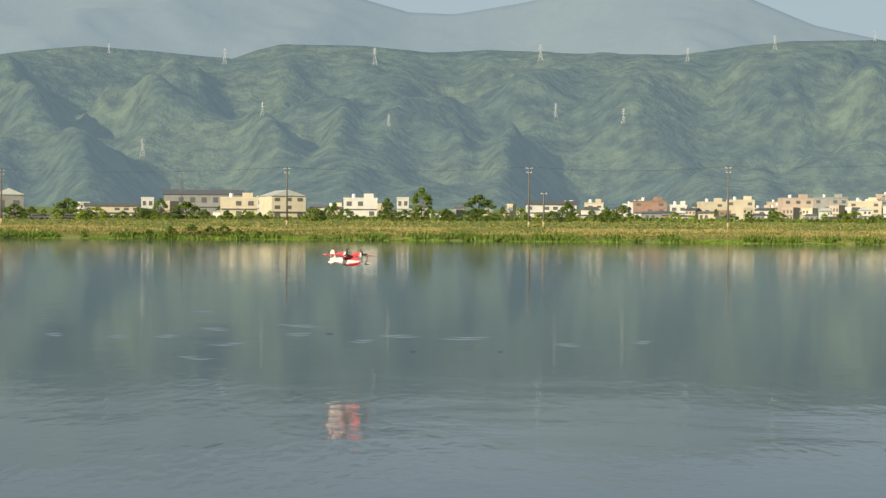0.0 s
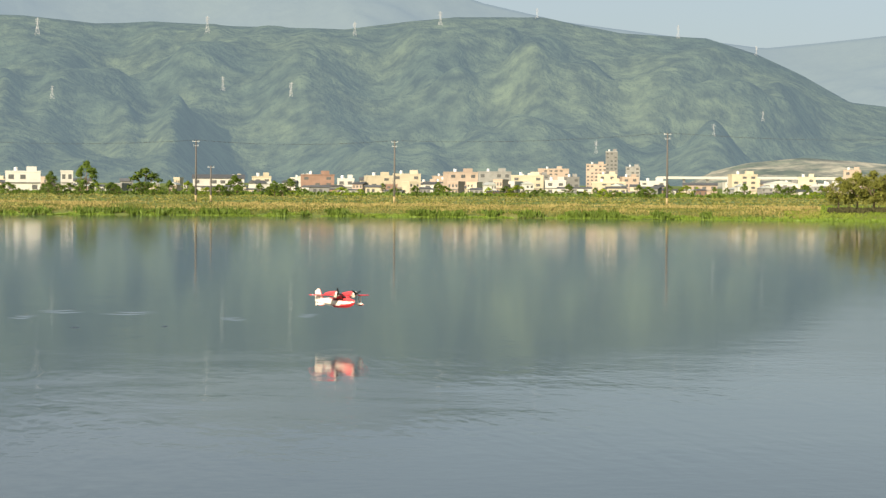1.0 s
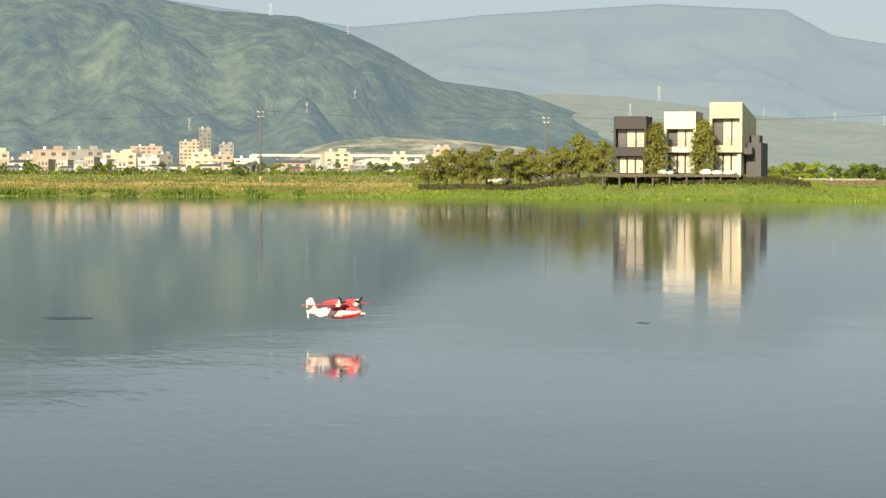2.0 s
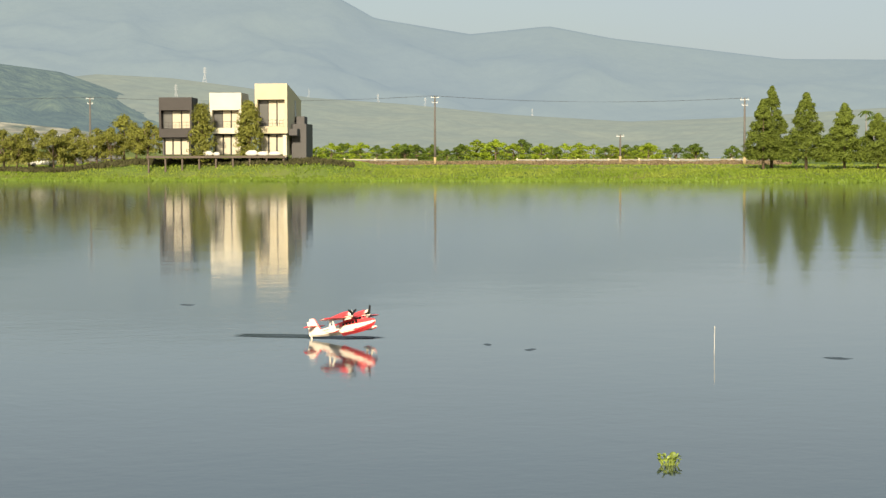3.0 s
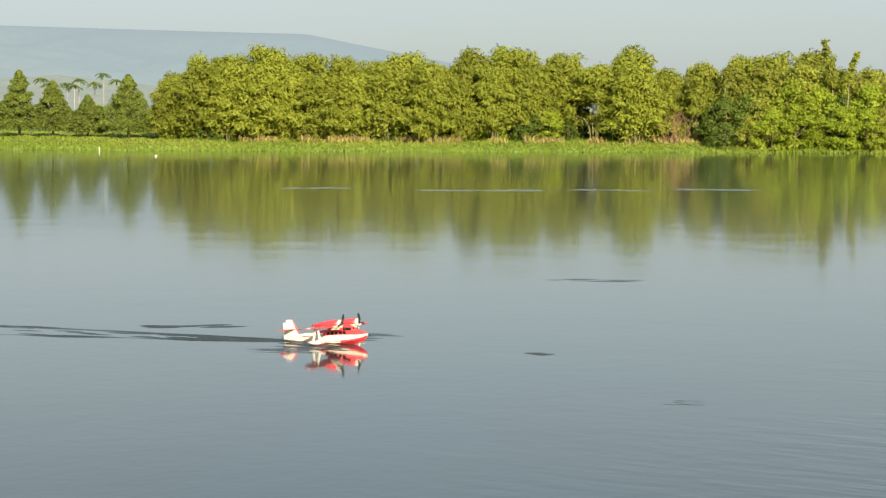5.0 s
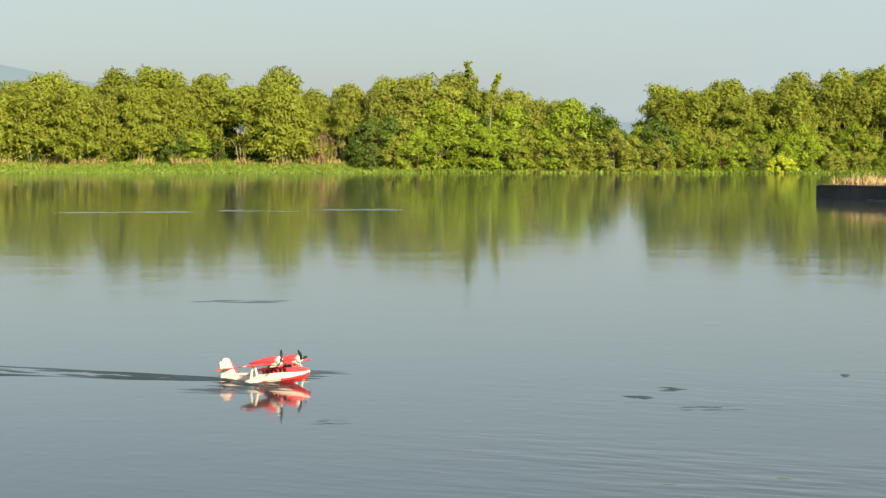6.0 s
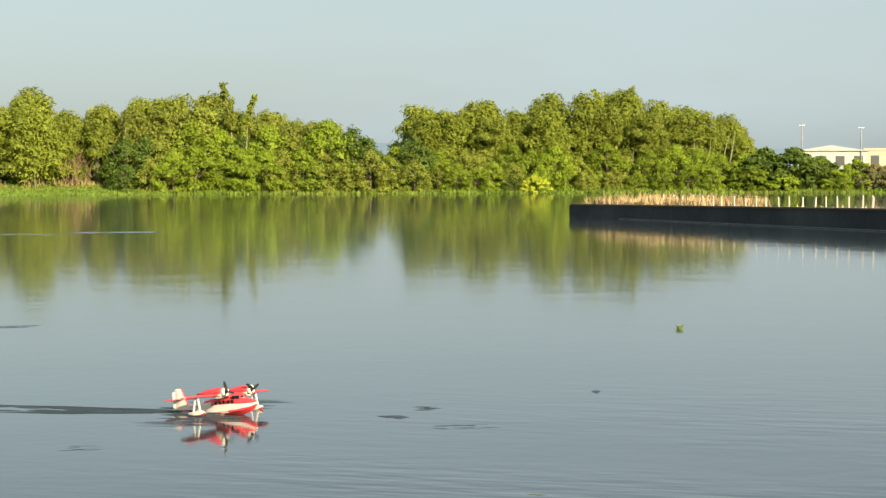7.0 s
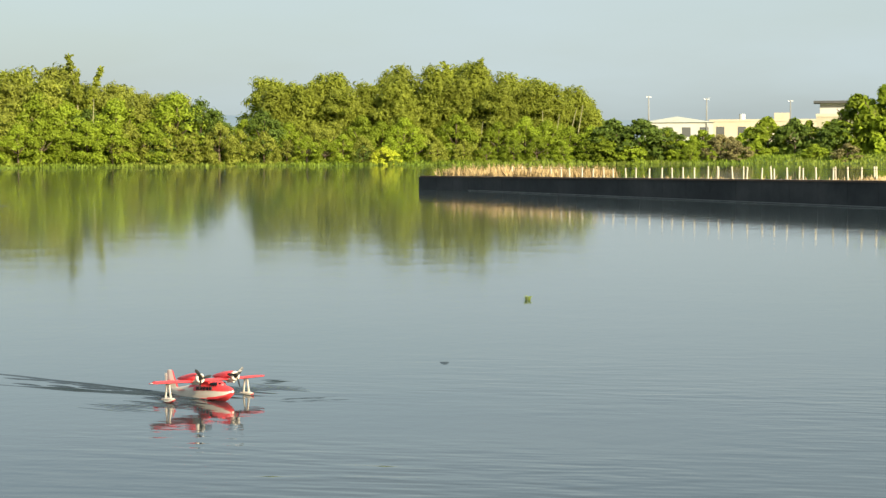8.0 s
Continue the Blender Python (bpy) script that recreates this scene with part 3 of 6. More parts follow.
# ---- paints and built materials ----
CREAM = material("cream_render", (0.51, 0.44, 0.32), 0.85, 0.14, 0.4, by_object=0.12, sheen=0.2)
WHITE = material("white_render", (0.53, 0.505, 0.45), 0.85, 0.12, 0.4, by_object=0.08, sheen=0.2)
BRICK = material("red_brown_tile_wall", (0.25, 0.16, 0.12), 0.85, 0.2, 0.5, by_object=0.15, sheen=0.2)
GREY = material("grey_concrete", (0.24, 0.235, 0.22), 0.9, 0.2, 0.5, by_object=0.2, sheen=0.2)
PINK = material("pink_tile_wall", (0.42, 0.33, 0.26), 0.85, 0.14, 0.4, by_object=0.12, sheen=0.2)
ROOF_DARK = material("dark_sheet_roof", (0.10, 0.10, 0.10), 0.7, 0.25, 0.6, by_object=0.3)
ROOF_RED = material("red_sheet_roof", (0.42, 0.10, 0.06), 0.7, 0.2, 0.6)
ROOF_PALE = material("pale_sheet_roof", (0.40, 0.41, 0.38), 0.6, 0.15, 0.6)
PANE = glass("window_glass", (0.11, 0.11, 0.105), 0.2)
STEEL = material("galvanised_steel", (0.62, 0.63, 0.62), 0.5, 0.1, 1.0, metal=0.2)
# a faint glow is added to the tower steel to brighten it at distance
PYLON = material("painted_lattice_steel_glow", (0.42, 0.42, 0.41), 0.6, 0.08, 0.05, glow=(0.6, 0.62, 0.62, 0.09))
POLE = material("pole_concrete", (0.105, 0.095, 0.085), 0.9, 0.2, 1.0, by_object=0.25)
WIRE = material("black_cable", (0.03, 0.03, 0.03), 0.6)
WALLS = {"cream": CREAM, "white": WHITE, "brick": BRICK, "grey": GREY, "pink": PINK}


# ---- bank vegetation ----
# dark brown blades that carry the shade under deck and trees in their colour
SHADE_SCRUB = material("shade_dark_scrub", (0.060, 0.058, 0.026), 0.9, 0.25, 0.3, by_island=0.3, sheen=0.1)
FALLOW = material("fallow_stalks", (0.17, 0.125, 0.075), 0.9, 0.25, 0.2, by_island=0.3, sheen=0.1)
def strip(name, label, category, seed, b0, b1, count, off0, off1, h0, h1, width, mat, hug=0.0, keep=None, float_z=None):
    """Upright blades scattered along the shore between two offsets: one object of many blades."""
    rng = np.random.default_rng(seed)
    c, al, hs = [], [], []
    while len(c) < count:
        b = rng.uniform(b0, b1)
        o = rng.uniform(off0, off1)
        edge = 1.2 * noise.noise(Vector((b * 1.7, seed, 0))) + 0.8 * noise.noise(Vector((b * 6.0, seed, 3)))
        if keep and noise.noise(Vector((b * keep, o * 0.12, seed))) < -0.05:
            continue
        d = shore(b) + o + edge * (1.0 if o < 3 else 0.3)
        tall = 1 + 0.5 * noise.noise(Vector((b * 3.0, o * 0.2, seed + 9)))
        h = rng.uniform(h0, h1) * tall
        z = max(ground_z(b, d), float_z if float_z is not None else -9)
        c.append((d * math.sin(radians(b)), d * math.cos(radians(b)), z + h * 0.42))
        al.append((0, 0, 1.0))
        hs.append(h)
    c, al, hs = np.array(c), np.array(al), np.array(hs)[:, None]
    al = al + rng.normal(0, 0.30, c.shape)
    al /= np.linalg.norm(al, axis=1, keepdims=True)
    side = np.cross(al, rng.normal(0, 1, c.shape))
    side /= np.linalg.norm(side, axis=1, keepdims=True)
    wd = width * rng.uniform(0.5, 1.4, (len(c), 1))
    v = np.stack([c - al * hs / 2, c + side * wd / 2 - al * hs * 0.05, c + al * hs / 2, c - side * wd / 2 - al * hs * 0.05], 1)
    me = raw_mesh(name, v.reshape(-1, 3), np.arange(4 * len(c)).reshape(-1, 4), mat)
    return tagged(new(name, me), label, category, kind="stuff")


strip("water_hyacinth_mat", "bright green floating water hyacinth along the shore", "water plants", 11, 16, 66, 33000, -2.0, 2.2, 0.12, 0.28, 0.26, LILY, float_z=-0.05)
strip("water_hyacinth_mat", "patchy green floating plants at the foot of the bank", "water plants", 21, -16, 17, 15000, -1.5, 2.2, 0.12, 0.30, 0.26, LILY, float_z=-0.05, keep=0.8)
strip("bank_scrub", "dark ragged scrub and dead stems at the foot of the bank", "scrub", 23, -16, 17, 10000, 0.0, 4.0, 0.35, 0.95, 0.22, LEAF_DARK, keep=1.3)
strip("bank_scrub", "dark scrub standing in for the shade under the deck and the young trees", "scrub", 27, 20.2, 31.2, 9000, 8.0, 14.0, 0.3, 0.75, 0.26, SHADE_SCRUB)
strip("bank_grass", "lush green grass on the lake bank", "grass", 12, 19, 66, 47000, 1.2, 15, 0.14, 0.34, 0.15, GRASS)
strip("bank_grass", "dull olive grass on the lake bank", "grass", 24, -16, 20, 30000, 1.2, 15, 0.14, 0.34, 0.15, GRASS_DULL)
strip("meadow_grass", "short mown grass on top of the bank", "grass", 13, 20, 64, 18000, 14, 45, 0.10, 0.25, 0.20, GRASS)
strip("meadow_grass", "dull yellowing grass on top of the bank", "grass", 28, -16, 20, 13000, 14, 45, 0.10, 0.25, 0.20, GRASS_DULL)
strip("dry_bank_grass", "straw-coloured dry grass on the bank", "grass", 14, -16, 20, 15000, 5, 30, 0.2, 0.5, 0.17, DRY, keep=0.33)
strip("dry_bank_grass", "dry brown stalks at the foot of the grove", "grass", 15, 51, 64, 2200, 7.0, 9, 0.25, 1.0, 0.15, DRY, keep=1.1)
strip("brown_field", "brown fallow field behind the bank", "field", 18, 30, 43.5, 12000, 40, 120, 0.15, 0.4, 0.3, FALLOW, keep=0.6)
strip("field_crop", "dull olive crop rows in the fields before the town", "field", 19, -15, 25, 6000, 60, 260, 0.15, 0.35, 0.5, GRASS_DULL, keep=0.9)
strip("field_hedge", "dark ragged hedges at the edge of the town", "hedge", 22, -15, 23, 7000, 240, 300, 0.5, 1.2, 0.9, LEAF_DARK, keep=1.6)
strip("field_crop", "light green crop in the fields before the town", "field", 20, -15, 25, 9000, 45, 240, 0.15, 0.4, 0.5, GRASS_DULL, keep=0.7)
strip("right_bank_grass", "fresh green grass on the low bank behind the pier", "grass", 16, 82.5, 97, 26000, -1.0, 30, 0.22, 0.45, 0.20, GRASS)
strip("reed_fringe", "green reeds at the foot of the waterside shrubs", "reeds", 17, 64, 84, 4000, -0.8, 2.0, 0.20, 0.55, 0.22, GRASS, float_z=-0.05)


# ---- poles, cables, pylons ----
def power_pole(b, d, height, arms=2, shaft=POLE):
    p = thing("utility_pole", at(b, d, ground_z(b, d) - 0.1, 20), "tall slim concrete utility pole with crossarms and insulators", "utility pole", "utility poles along the bank")
    part("shaft", rod(bmesh.new(), (0, 0, 0), (0, 0, height), 0.19, 0.11, 10), shaft, p, smooth=True)
    for k in range(arms):
        z = height - 0.25 - 0.75 * k
        part("crossarm", boxed(-0.62 + 0.2 * k, 0.62 - 0.2 * k, -0.05, 0.05, z - 0.05, z + 0.05), STEEL, p)
        for x in (-0.5, 0.0, 0.5):
            bm = rod(bmesh.new(), (x * (1 - 0.2 * k), 0, z + 0.06), (x * (1 - 0.2 * k), 0, z + 0.24), 0.045, 0.03, 8)
            part("insulator", bm, WHITE, p, "white porcelain insulator", smooth=True)
    part("marker_band", rod(bmesh.new(), (0, 0, 0.3), (0, 0, 1.3), 0.20, 0.195, 10), material("faded_band", (0.40, 0.30, 0.15), 0.8, 0.15, 1.0) if "faded_band" not in bpy.data.materials else bpy.data.materials["faded_band"], p, smooth=True)
    return p


def cable(p, q, sag, r=0.011):
    cu = bpy.data.curves.new("cable", "CURVE")
    cu.dimensions, cu.bevel_depth, cu.bevel_resolution = "3D", r, 0
    s = cu.splines.new("POLY")
    s.points.add(15)
    for i in range(16):
        u = i / 15
        v = Vector(p).lerp(Vector(q), u)
        s.points[i].co = (v.x, v.y, v.z - sag * 4 * u * (1 - u), 1)
    cu.materials.append(WIRE)
    return tagged(new("overhead_cable", cu), "thin dark overhead cable between utility poles", "cable", "overhead cables")


POLES = ((-19.5, 9.8), (-12.35, 9.9), (-4.43, 10.5), (2.43, 10.6), (8.03, 10.6), (15.74, 11.8), (23.82, 10.2), (33.49, 10.2), (42.2, 9.3))
tops = []
for pb, ph in POLES:
    pd = shore(pb) + 38
    power_pole(pb, pd, ph)
    tops.append((at(pb, pd, ground_z(pb, pd) + ph - 0.1, 20), pd))
for (m0, _), (m1, _) in zip(tops, tops[1:]):
    for x in (-0.5, 0.5):
        cable(m0 @ Vector((x, 0, 0)), m1 @ Vector((x, 0, 0)), 0.7)
power_pole(2.85, 345, 6.3, 1)
power_pole(38.73, 300, 4.5, 1)
power_pole(-7.39, 640, 14.5, 1)
for pb, pd, ph in ((83.7, 420, 9.7), (85.32, 400, 8.9), (87.64, 430, 8.8)):
    power_pole(pb, pd, ph, 1, GREY)


def pylon_mesh():
    """A lattice transmission tower of unit height."""
    bm = bmesh.new()
    r = 0.0034

    def half(z):
        return 0.13 - 0.11 * min(z / 0.62, 1.0) if z < 0.62 else 0.022
    levels = [0, 0.16, 0.30, 0.42, 0.52, 0.62, 0.74, 0.86, 1.0]
    for z0, z1 in zip(levels, levels[1:]):
        a, c = half(z0), half(z1)
        q0 = [(-a, -a, z0), (a, -a, z0), (a, a, z0), (-a, a, z0)]
        q1 = [(-c, -c, z1), (c, -c, z1), (c, c, z1), (-c, c, z1)]
        for i in range(4):
            rod(bm, q0[i], q1[i], r * 1.3, seg=4)
            rod(bm, q0[i], q1[(i + 1) % 4], r, seg=4)
            rod(bm, q0[(i + 1) % 4], q1[i], r, seg=4)
    return mesh_of("lattice", bm, PYLON)


def arm_mesh():
    bm = bmesh.new()
    rod(bm, (-0.13, 0, 0), (0.13, 0, 0), 0.009, seg=4)
    rod(bm, (-0.13, 0, 0), (0, 0, 0.05), 0.007, seg=4)
    rod(bm, (0.13, 0, 0), (0, 0, 0.05), 0.007, seg=4)
    return mesh_of("arm", bm, PYLON)


LATTICE, ARM = pylon_mesh(), arm_mesh()


def pylon(ridge, b, mid_el, size_deg):
    """Stands on the flank where its foot is seen at that height."""
    foot = mid_el - size_deg / 2
    vs = [i / 200 for i in range(20, 201)]
    d, z = ridge(b, 1.0)
    for v in vs:
        dv, zv = ridge(b, v)
        if math.degrees(math.atan2(zv - EYE, dv)) >= foot:
            d, z = dv, zv
            break
    h = d * math.radians(size_deg) * 0.95
    p = thing("transmission_tower", at(b, d, z - 0.3, (b * 37) % 60 - 30) @ Matrix.Diagonal((h, h, h, 1)),
              "white lattice transmission tower on the forested slope", "pylon", "transmission towers on the mountains")
    part("tower", LATTICE, None, p)
    for z in (0.66, 0.78, 0.90):
        part("arm", ARM, None, p, m=Matrix.Translation((0, 0, z)))


for pb, pe, ps in ((-9.43, 4.78, 0.32), (-6.20, 4.66, 0.46), (-1.97, 4.70, 0.52), (2.73, 4.84, 0.50), (6.88, 4.76, 0.42), (9.30, 5.10, 0.43), (12.04, 5.24, 0.33), (-5.14, 3.15, 0.42),
                   (-1.56, 2.85, 0.39), (3.17, 3.20, 0.45), (5.09, 2.98, 0.45), (-8.49, 2.05, 0.55), (16.02, 4.72, 0.39), (18.20, 4.18, 0.29), (18.40, 2.28, 0.29), (17.04, 1.96, 0.35), (13.74, 1.44, 0.42)):
    pylon(NEAR, pb, pe, ps)
for pb, pe, ps in ((27.0, 2.62, 0.45), (26.19, 1.92, 0.42), (29.92, 2.56, 0.24), (31.88, 1.90, 0.26), (33.22, 1.98, 0.26), (36.25, 1.51, 0.22)):
    pylon(MID, pb, pe, ps)


# ---- the town across the fields ----
def building(b, wdeg, top, d, wall="cream", roof="flat", floors=2, depth=9.0, turn=0.0, cols=None, label=None):
    """A house whose top is seen at that elevation; walls, roof, each window a part."""
    w = d * math.radians(wdeg)
    z = ground_z(b, d) - 0.2
    h = EYE + d * math.tan(radians(top)) - z
    words = {"flat": "flat-roofed", "gable": "gable-roofed", "shed": "sheet-roofed"}
    hs = thing("town_house", at(b, d, z, turn), label or "%s %s house of %d storeys beyond the fields" % (words[roof], wall.replace("brick", "red-brown"), floors), "house", "houses of the town")
    body = h if roof == "flat" else h - min(1.8, 0.22 * h)
    part("wall", boxed(-w / 2, w / 2, 0, depth, 0, body), WALLS[wall], hs)
    bm = bmesh.new()
    if roof == "flat":
        for x0, x1, y0, y1 in ((-w / 2 - 0.1, w / 2 + 0.1, -0.12, 0.1), (-w / 2 - 0.1, w / 2 + 0.1, depth - 0.1, depth + 0.1), (-w / 2 - 0.1, -w / 2 + 0.1, 0.1, depth - 0.1), (w / 2 - 0.1, w / 2 + 0.1, 0.1, depth - 0.1)):
            box(bm, x0, x1, y0, y1, body + 0.003, body + 0.5)
        part("parapet", bm, WALLS[wall], hs)
        if w > 5:
            tk = rod(bmesh.new(), (-w * 0.2, depth * 0.4, body), (-w * 0.2, depth * 0.4, body + 1.7), 0.7, seg=10)
            part("water_tank", tk, STEEL, hs, "steel rooftop water tank")
            part("stair_head", boxed(w * 0.1, w * 0.1 + min(3.2, w * 0.3), depth * 0.3, depth * 0.6, body + 0.003, body + 1.9), WALLS[wall], hs)
    else:
        e, rz = 0.35, h
        vs = [(-w / 2 - e, -e, body), (w / 2 + e, -e, body), (w / 2 + e, depth + e, body), (-w / 2 - e, depth + e, body)]
        vs += [(0, -e, rz), (0, depth + e, rz)] if roof == "gable" else [(-w / 2 - e, depth / 2, rz), (w / 2 + e, depth / 2, rz)]
        q = [bm.verts.new(v) for v in vs]
        fs = [(0, 4, 5, 3), (1, 2, 5, 4), (0, 1, 4), (2, 3, 5), (0, 3, 2, 1)] if roof == "gable" else [(0, 1, 5, 4), (2, 3, 4, 5), (0, 4, 3), (1, 2, 5), (0, 3, 2, 1)]
        for f in fs:
            bm.faces.new([q[i] for i in f])
        part("roof", bm, ROOF_PALE if roof == "gable" else ROOF_DARK, hs)
    cols = cols or max(2, int(w / 3.4))
    fh = body / floors
    shared = {}
    for f in range(floors):
        for c in range(cols):
            if (f * 7 + c * 3 + int(b * 10)) % 5 == 0:
                continue
            ww, wh = min(1.7, w / cols * 0.55), fh * 0.45
            key = (round(ww, 2), round(wh, 2))
            if key not in shared:
                fr = bmesh.new()
                box(fr, -ww / 2, ww / 2, -0.02, 0.01, 0, wh)
                shared[key] = mesh_of("window", fr, PANE)
            part("window", shared[key], None, hs, m=pose(-w / 2 + w / cols * (c + 0.5), -0.03, fh * f + fh * 0.32))
    if floors > 1:
        part("balcony_slab", boxed(-w / 2, w / 2, -0.55, -0.06, fh - 0.12, fh + 0.06), GREY, hs)
    return hs


# nearest row, past the fields
building(-12.15, 0.80, 0.89, 560, "grey", "gable", 1, 16, label="green-grey farm shed with a pale gable roof")
building(-9.31, 1.53, 0.50, 600, "cream", "shed", 2, 9, cols=6, label="long cream two-storey farmhouse with a brown roof")
building(-8.34, 0.35, 0.62, 610, "white", "flat", 2, 7)
building(-6.76, 2.25, 0.90, 680, "grey", "shed", 2, 22, cols=7, label="long grey factory hall with a dark sheet roof")
building(-5.79, 1.03, 0.64, 620, "cream", "flat", 2, 10)
building(-5.09, 0.37, 0.68, 640, "white", "flat", 2, 8)
building(-4.38, 1.00, 0.90, 600, "cream", "gable", 3, 14, 16, cols=3, label="cream three-storey gabled house with balconies")
building(-3.52, 0.48, 0.50, 620, "white", "shed", 1, 8)
building(-2.35, 0.96, 0.65, 660, "white", "flat", 2, 9)
building(-1.15, 0.34, 0.67, 660, "white", "flat", 2, 8)
building(-0.23, 0.32, 0.33, 600, "white", "shed", 1, 6)
building(3.06, 1.44, 0.64, 680, "white", "shed", 2, 12, cols=6, label="long white hall with a dark ground floor")
building(4.48, 0.69, 0.45, 690, "white", "gable", 1, 10)
building(5.85, 0.95, 0.62, 760, "brick", "flat", 3, 10)
building(6.65, 0.48, 0.51, 760, "white", "flat", 2, 8)
building(7.63, 0.71, 0.60, 780, "cream", "flat", 3, 9, 10)
building(8.38, 0.79, 0.66, 800, "cream", "flat", 3, 9)
building(9.09, 0.47, 0.47, 780, "white", "shed", 2, 9)
building(9.98, 0.87, 0.72, 800, "pink", "flat", 3, 10, 12)
building(10.88, 0.93, 0.74, 860, "grey", "flat", 3, 10)
building(11.80, 0.92, 0.64, 820, "cream", "flat", 3, 10)
building(12.60, 0.60, 0.50, 800, "white", "flat", 2, 8)
building(13.14, 0.96, 0.35, 780, "white", "shed", 2, 12)
building(14.10, 0.96, 0.47, 860, "cream", "flat", 3, 9)
building(15.35, 0.72, 0.50, 880, "white", "flat", 3, 9)
building(16.67, 0.96, 0.49, 880, "pink", "shed", 2, 11)
building(17.91, 0.72, 0.70, 860, "cream", "flat", 4, 10, 10)
building(18.91, 0.96, 0.56, 880, "white", "gable", 2, 12)
building(19.63, 0.48, 0.63, 880, "cream", "flat", 3, 9)
building(20.27, 0.64, 0.44, 900, "white", "flat", 2, 9)
building(20.87, 0.48, 0.84, 1000, "pink", "flat", 4, 12)
building(7.95, 0.33, 0.36, 740, "brick", "flat", 2, 6, label="small shop with a bright red front")
# blocks farther in
building(12.54, 0.88, 0.84, 1200, "pink", "flat", 6, 14, cols=6)
building(13.75, 0.58, 0.98, 1250, "pink", "flat", 7, 14, cols=5)
building(14.18, 0.34, 1.34, 1250, "grey", "flat", 10, 12, cols=3, label="tall grey concrete tower block above the town")
building(14.78, 0.40, 0.91, 1250, "grey", "flat", 6, 12, cols=3)
building(11.74, 0.72, 0.64, 1150, "white", "flat", 4, 12, cols=5)
rs = random.Random(4)
for k in range(34):
    bb = rs.uniform(4.5, 21.5)
    building(bb, rs.uniform(0.30, 0.62), rs.uniform(0.44, 0.62) + (0.08 if 10 < bb < 15 else 0), rs.uniform(930, 1120), rs.choice(["cream", "white", "pink", "white", "grey", "cream"]), rs.choice(["flat", "flat", "flat", "shed"]), rs.choice([3, 4]), 9, rs.uniform(-14, 14))
for k in range(10):
    building(rs.uniform(-11.5, 4.5), rs.uniform(0.30, 0.6), rs.uniform(0.40, 0.56), rs.uniform(760, 860), rs.choice(["cream", "white", "grey"]), rs.choice(["flat", "shed"]), 2, 9, rs.uniform(-14, 14))


for k in range(40):                                     # small houses crowded before the blocks
    bb = rs.uniform(-11.5, 21.5)
    building(bb, rs.uniform(0.16, 0.36), rs.uniform(0.30, 0.52), rs.uniform(640, 760), rs.choice(["white", "white", "cream", "grey", "pink"]), rs.choice(["flat", "shed", "gable"]), 2, 7, rs.uniform(-25, 25), cols=3)
for k in range(46):                                     # sheds and lean-tos between the houses
    bb = rs.uniform(-11, 21)
    building(bb, rs.uniform(0.22, 0.55), rs.uniform(0.20, 0.38), rs.uniform(600, 760), rs.choice(["grey", "brick", "cream", "grey", "white"]), "shed", 1, 7, rs.uniform(-20, 20), cols=3,
             label="low sheet-roofed shed at the edge of the town")


def car(b, d, colour, turn):
    c = thing("parked_car", at(b, d, ground_z(b, d) - 0.02, turn), "parked %s car at the roadside" % colour, "car", "parked cars")
    paint = {"dark": ROOF_DARK, "white": WHITE}[colour]
    part("body", boxed(-2.1, 2.1, -0.85, 0.85, 0.35, 0.95, bevel=0.12), paint, c)
    part("cabin", boxed(-1.2, 1.0, -0.75, 0.75, 0.953, 1.45, bevel=0.2), PANE, c)
    part("roof_panel", boxed(-0.95, 0.75, -0.6, 0.6, 1.453, 1.49), paint, c)
    for x in (-1.3, 1.3):
        for y in (-0.8, 0.8):
            part("wheel", rod(bmesh.new(), (x, y - 0.1, 0.33), (x, y + 0.1, 0.33), 0.33, seg=14), WIRE, c)


for cb, cd, cc, ct in ((-11.4, 505, "dark", 10), (-10.95, 508, "dark", -5), (-10.5, 512, "dark", 8), (22.5, 306, "white", 4), (23.8, 308, "dark", -6), (24.3, 308, "dark", 3)):
    car(cb, cd, cc, ct)


def viaduct():
    v = thing("viaduct", at(18.2, 1300, ground_z(18.2, 1300), 0), "long white elevated road across the plain", "viaduct")
    part("deck", boxed(-62, 62, -4, 4, 6.2, 7.8), WHITE, v)
    for x in range(-60, 61, 15):
        part("pier", boxed(x - 0.8, x + 0.8, -2, 2, -1, 6.197), GREY, v)


viaduct()


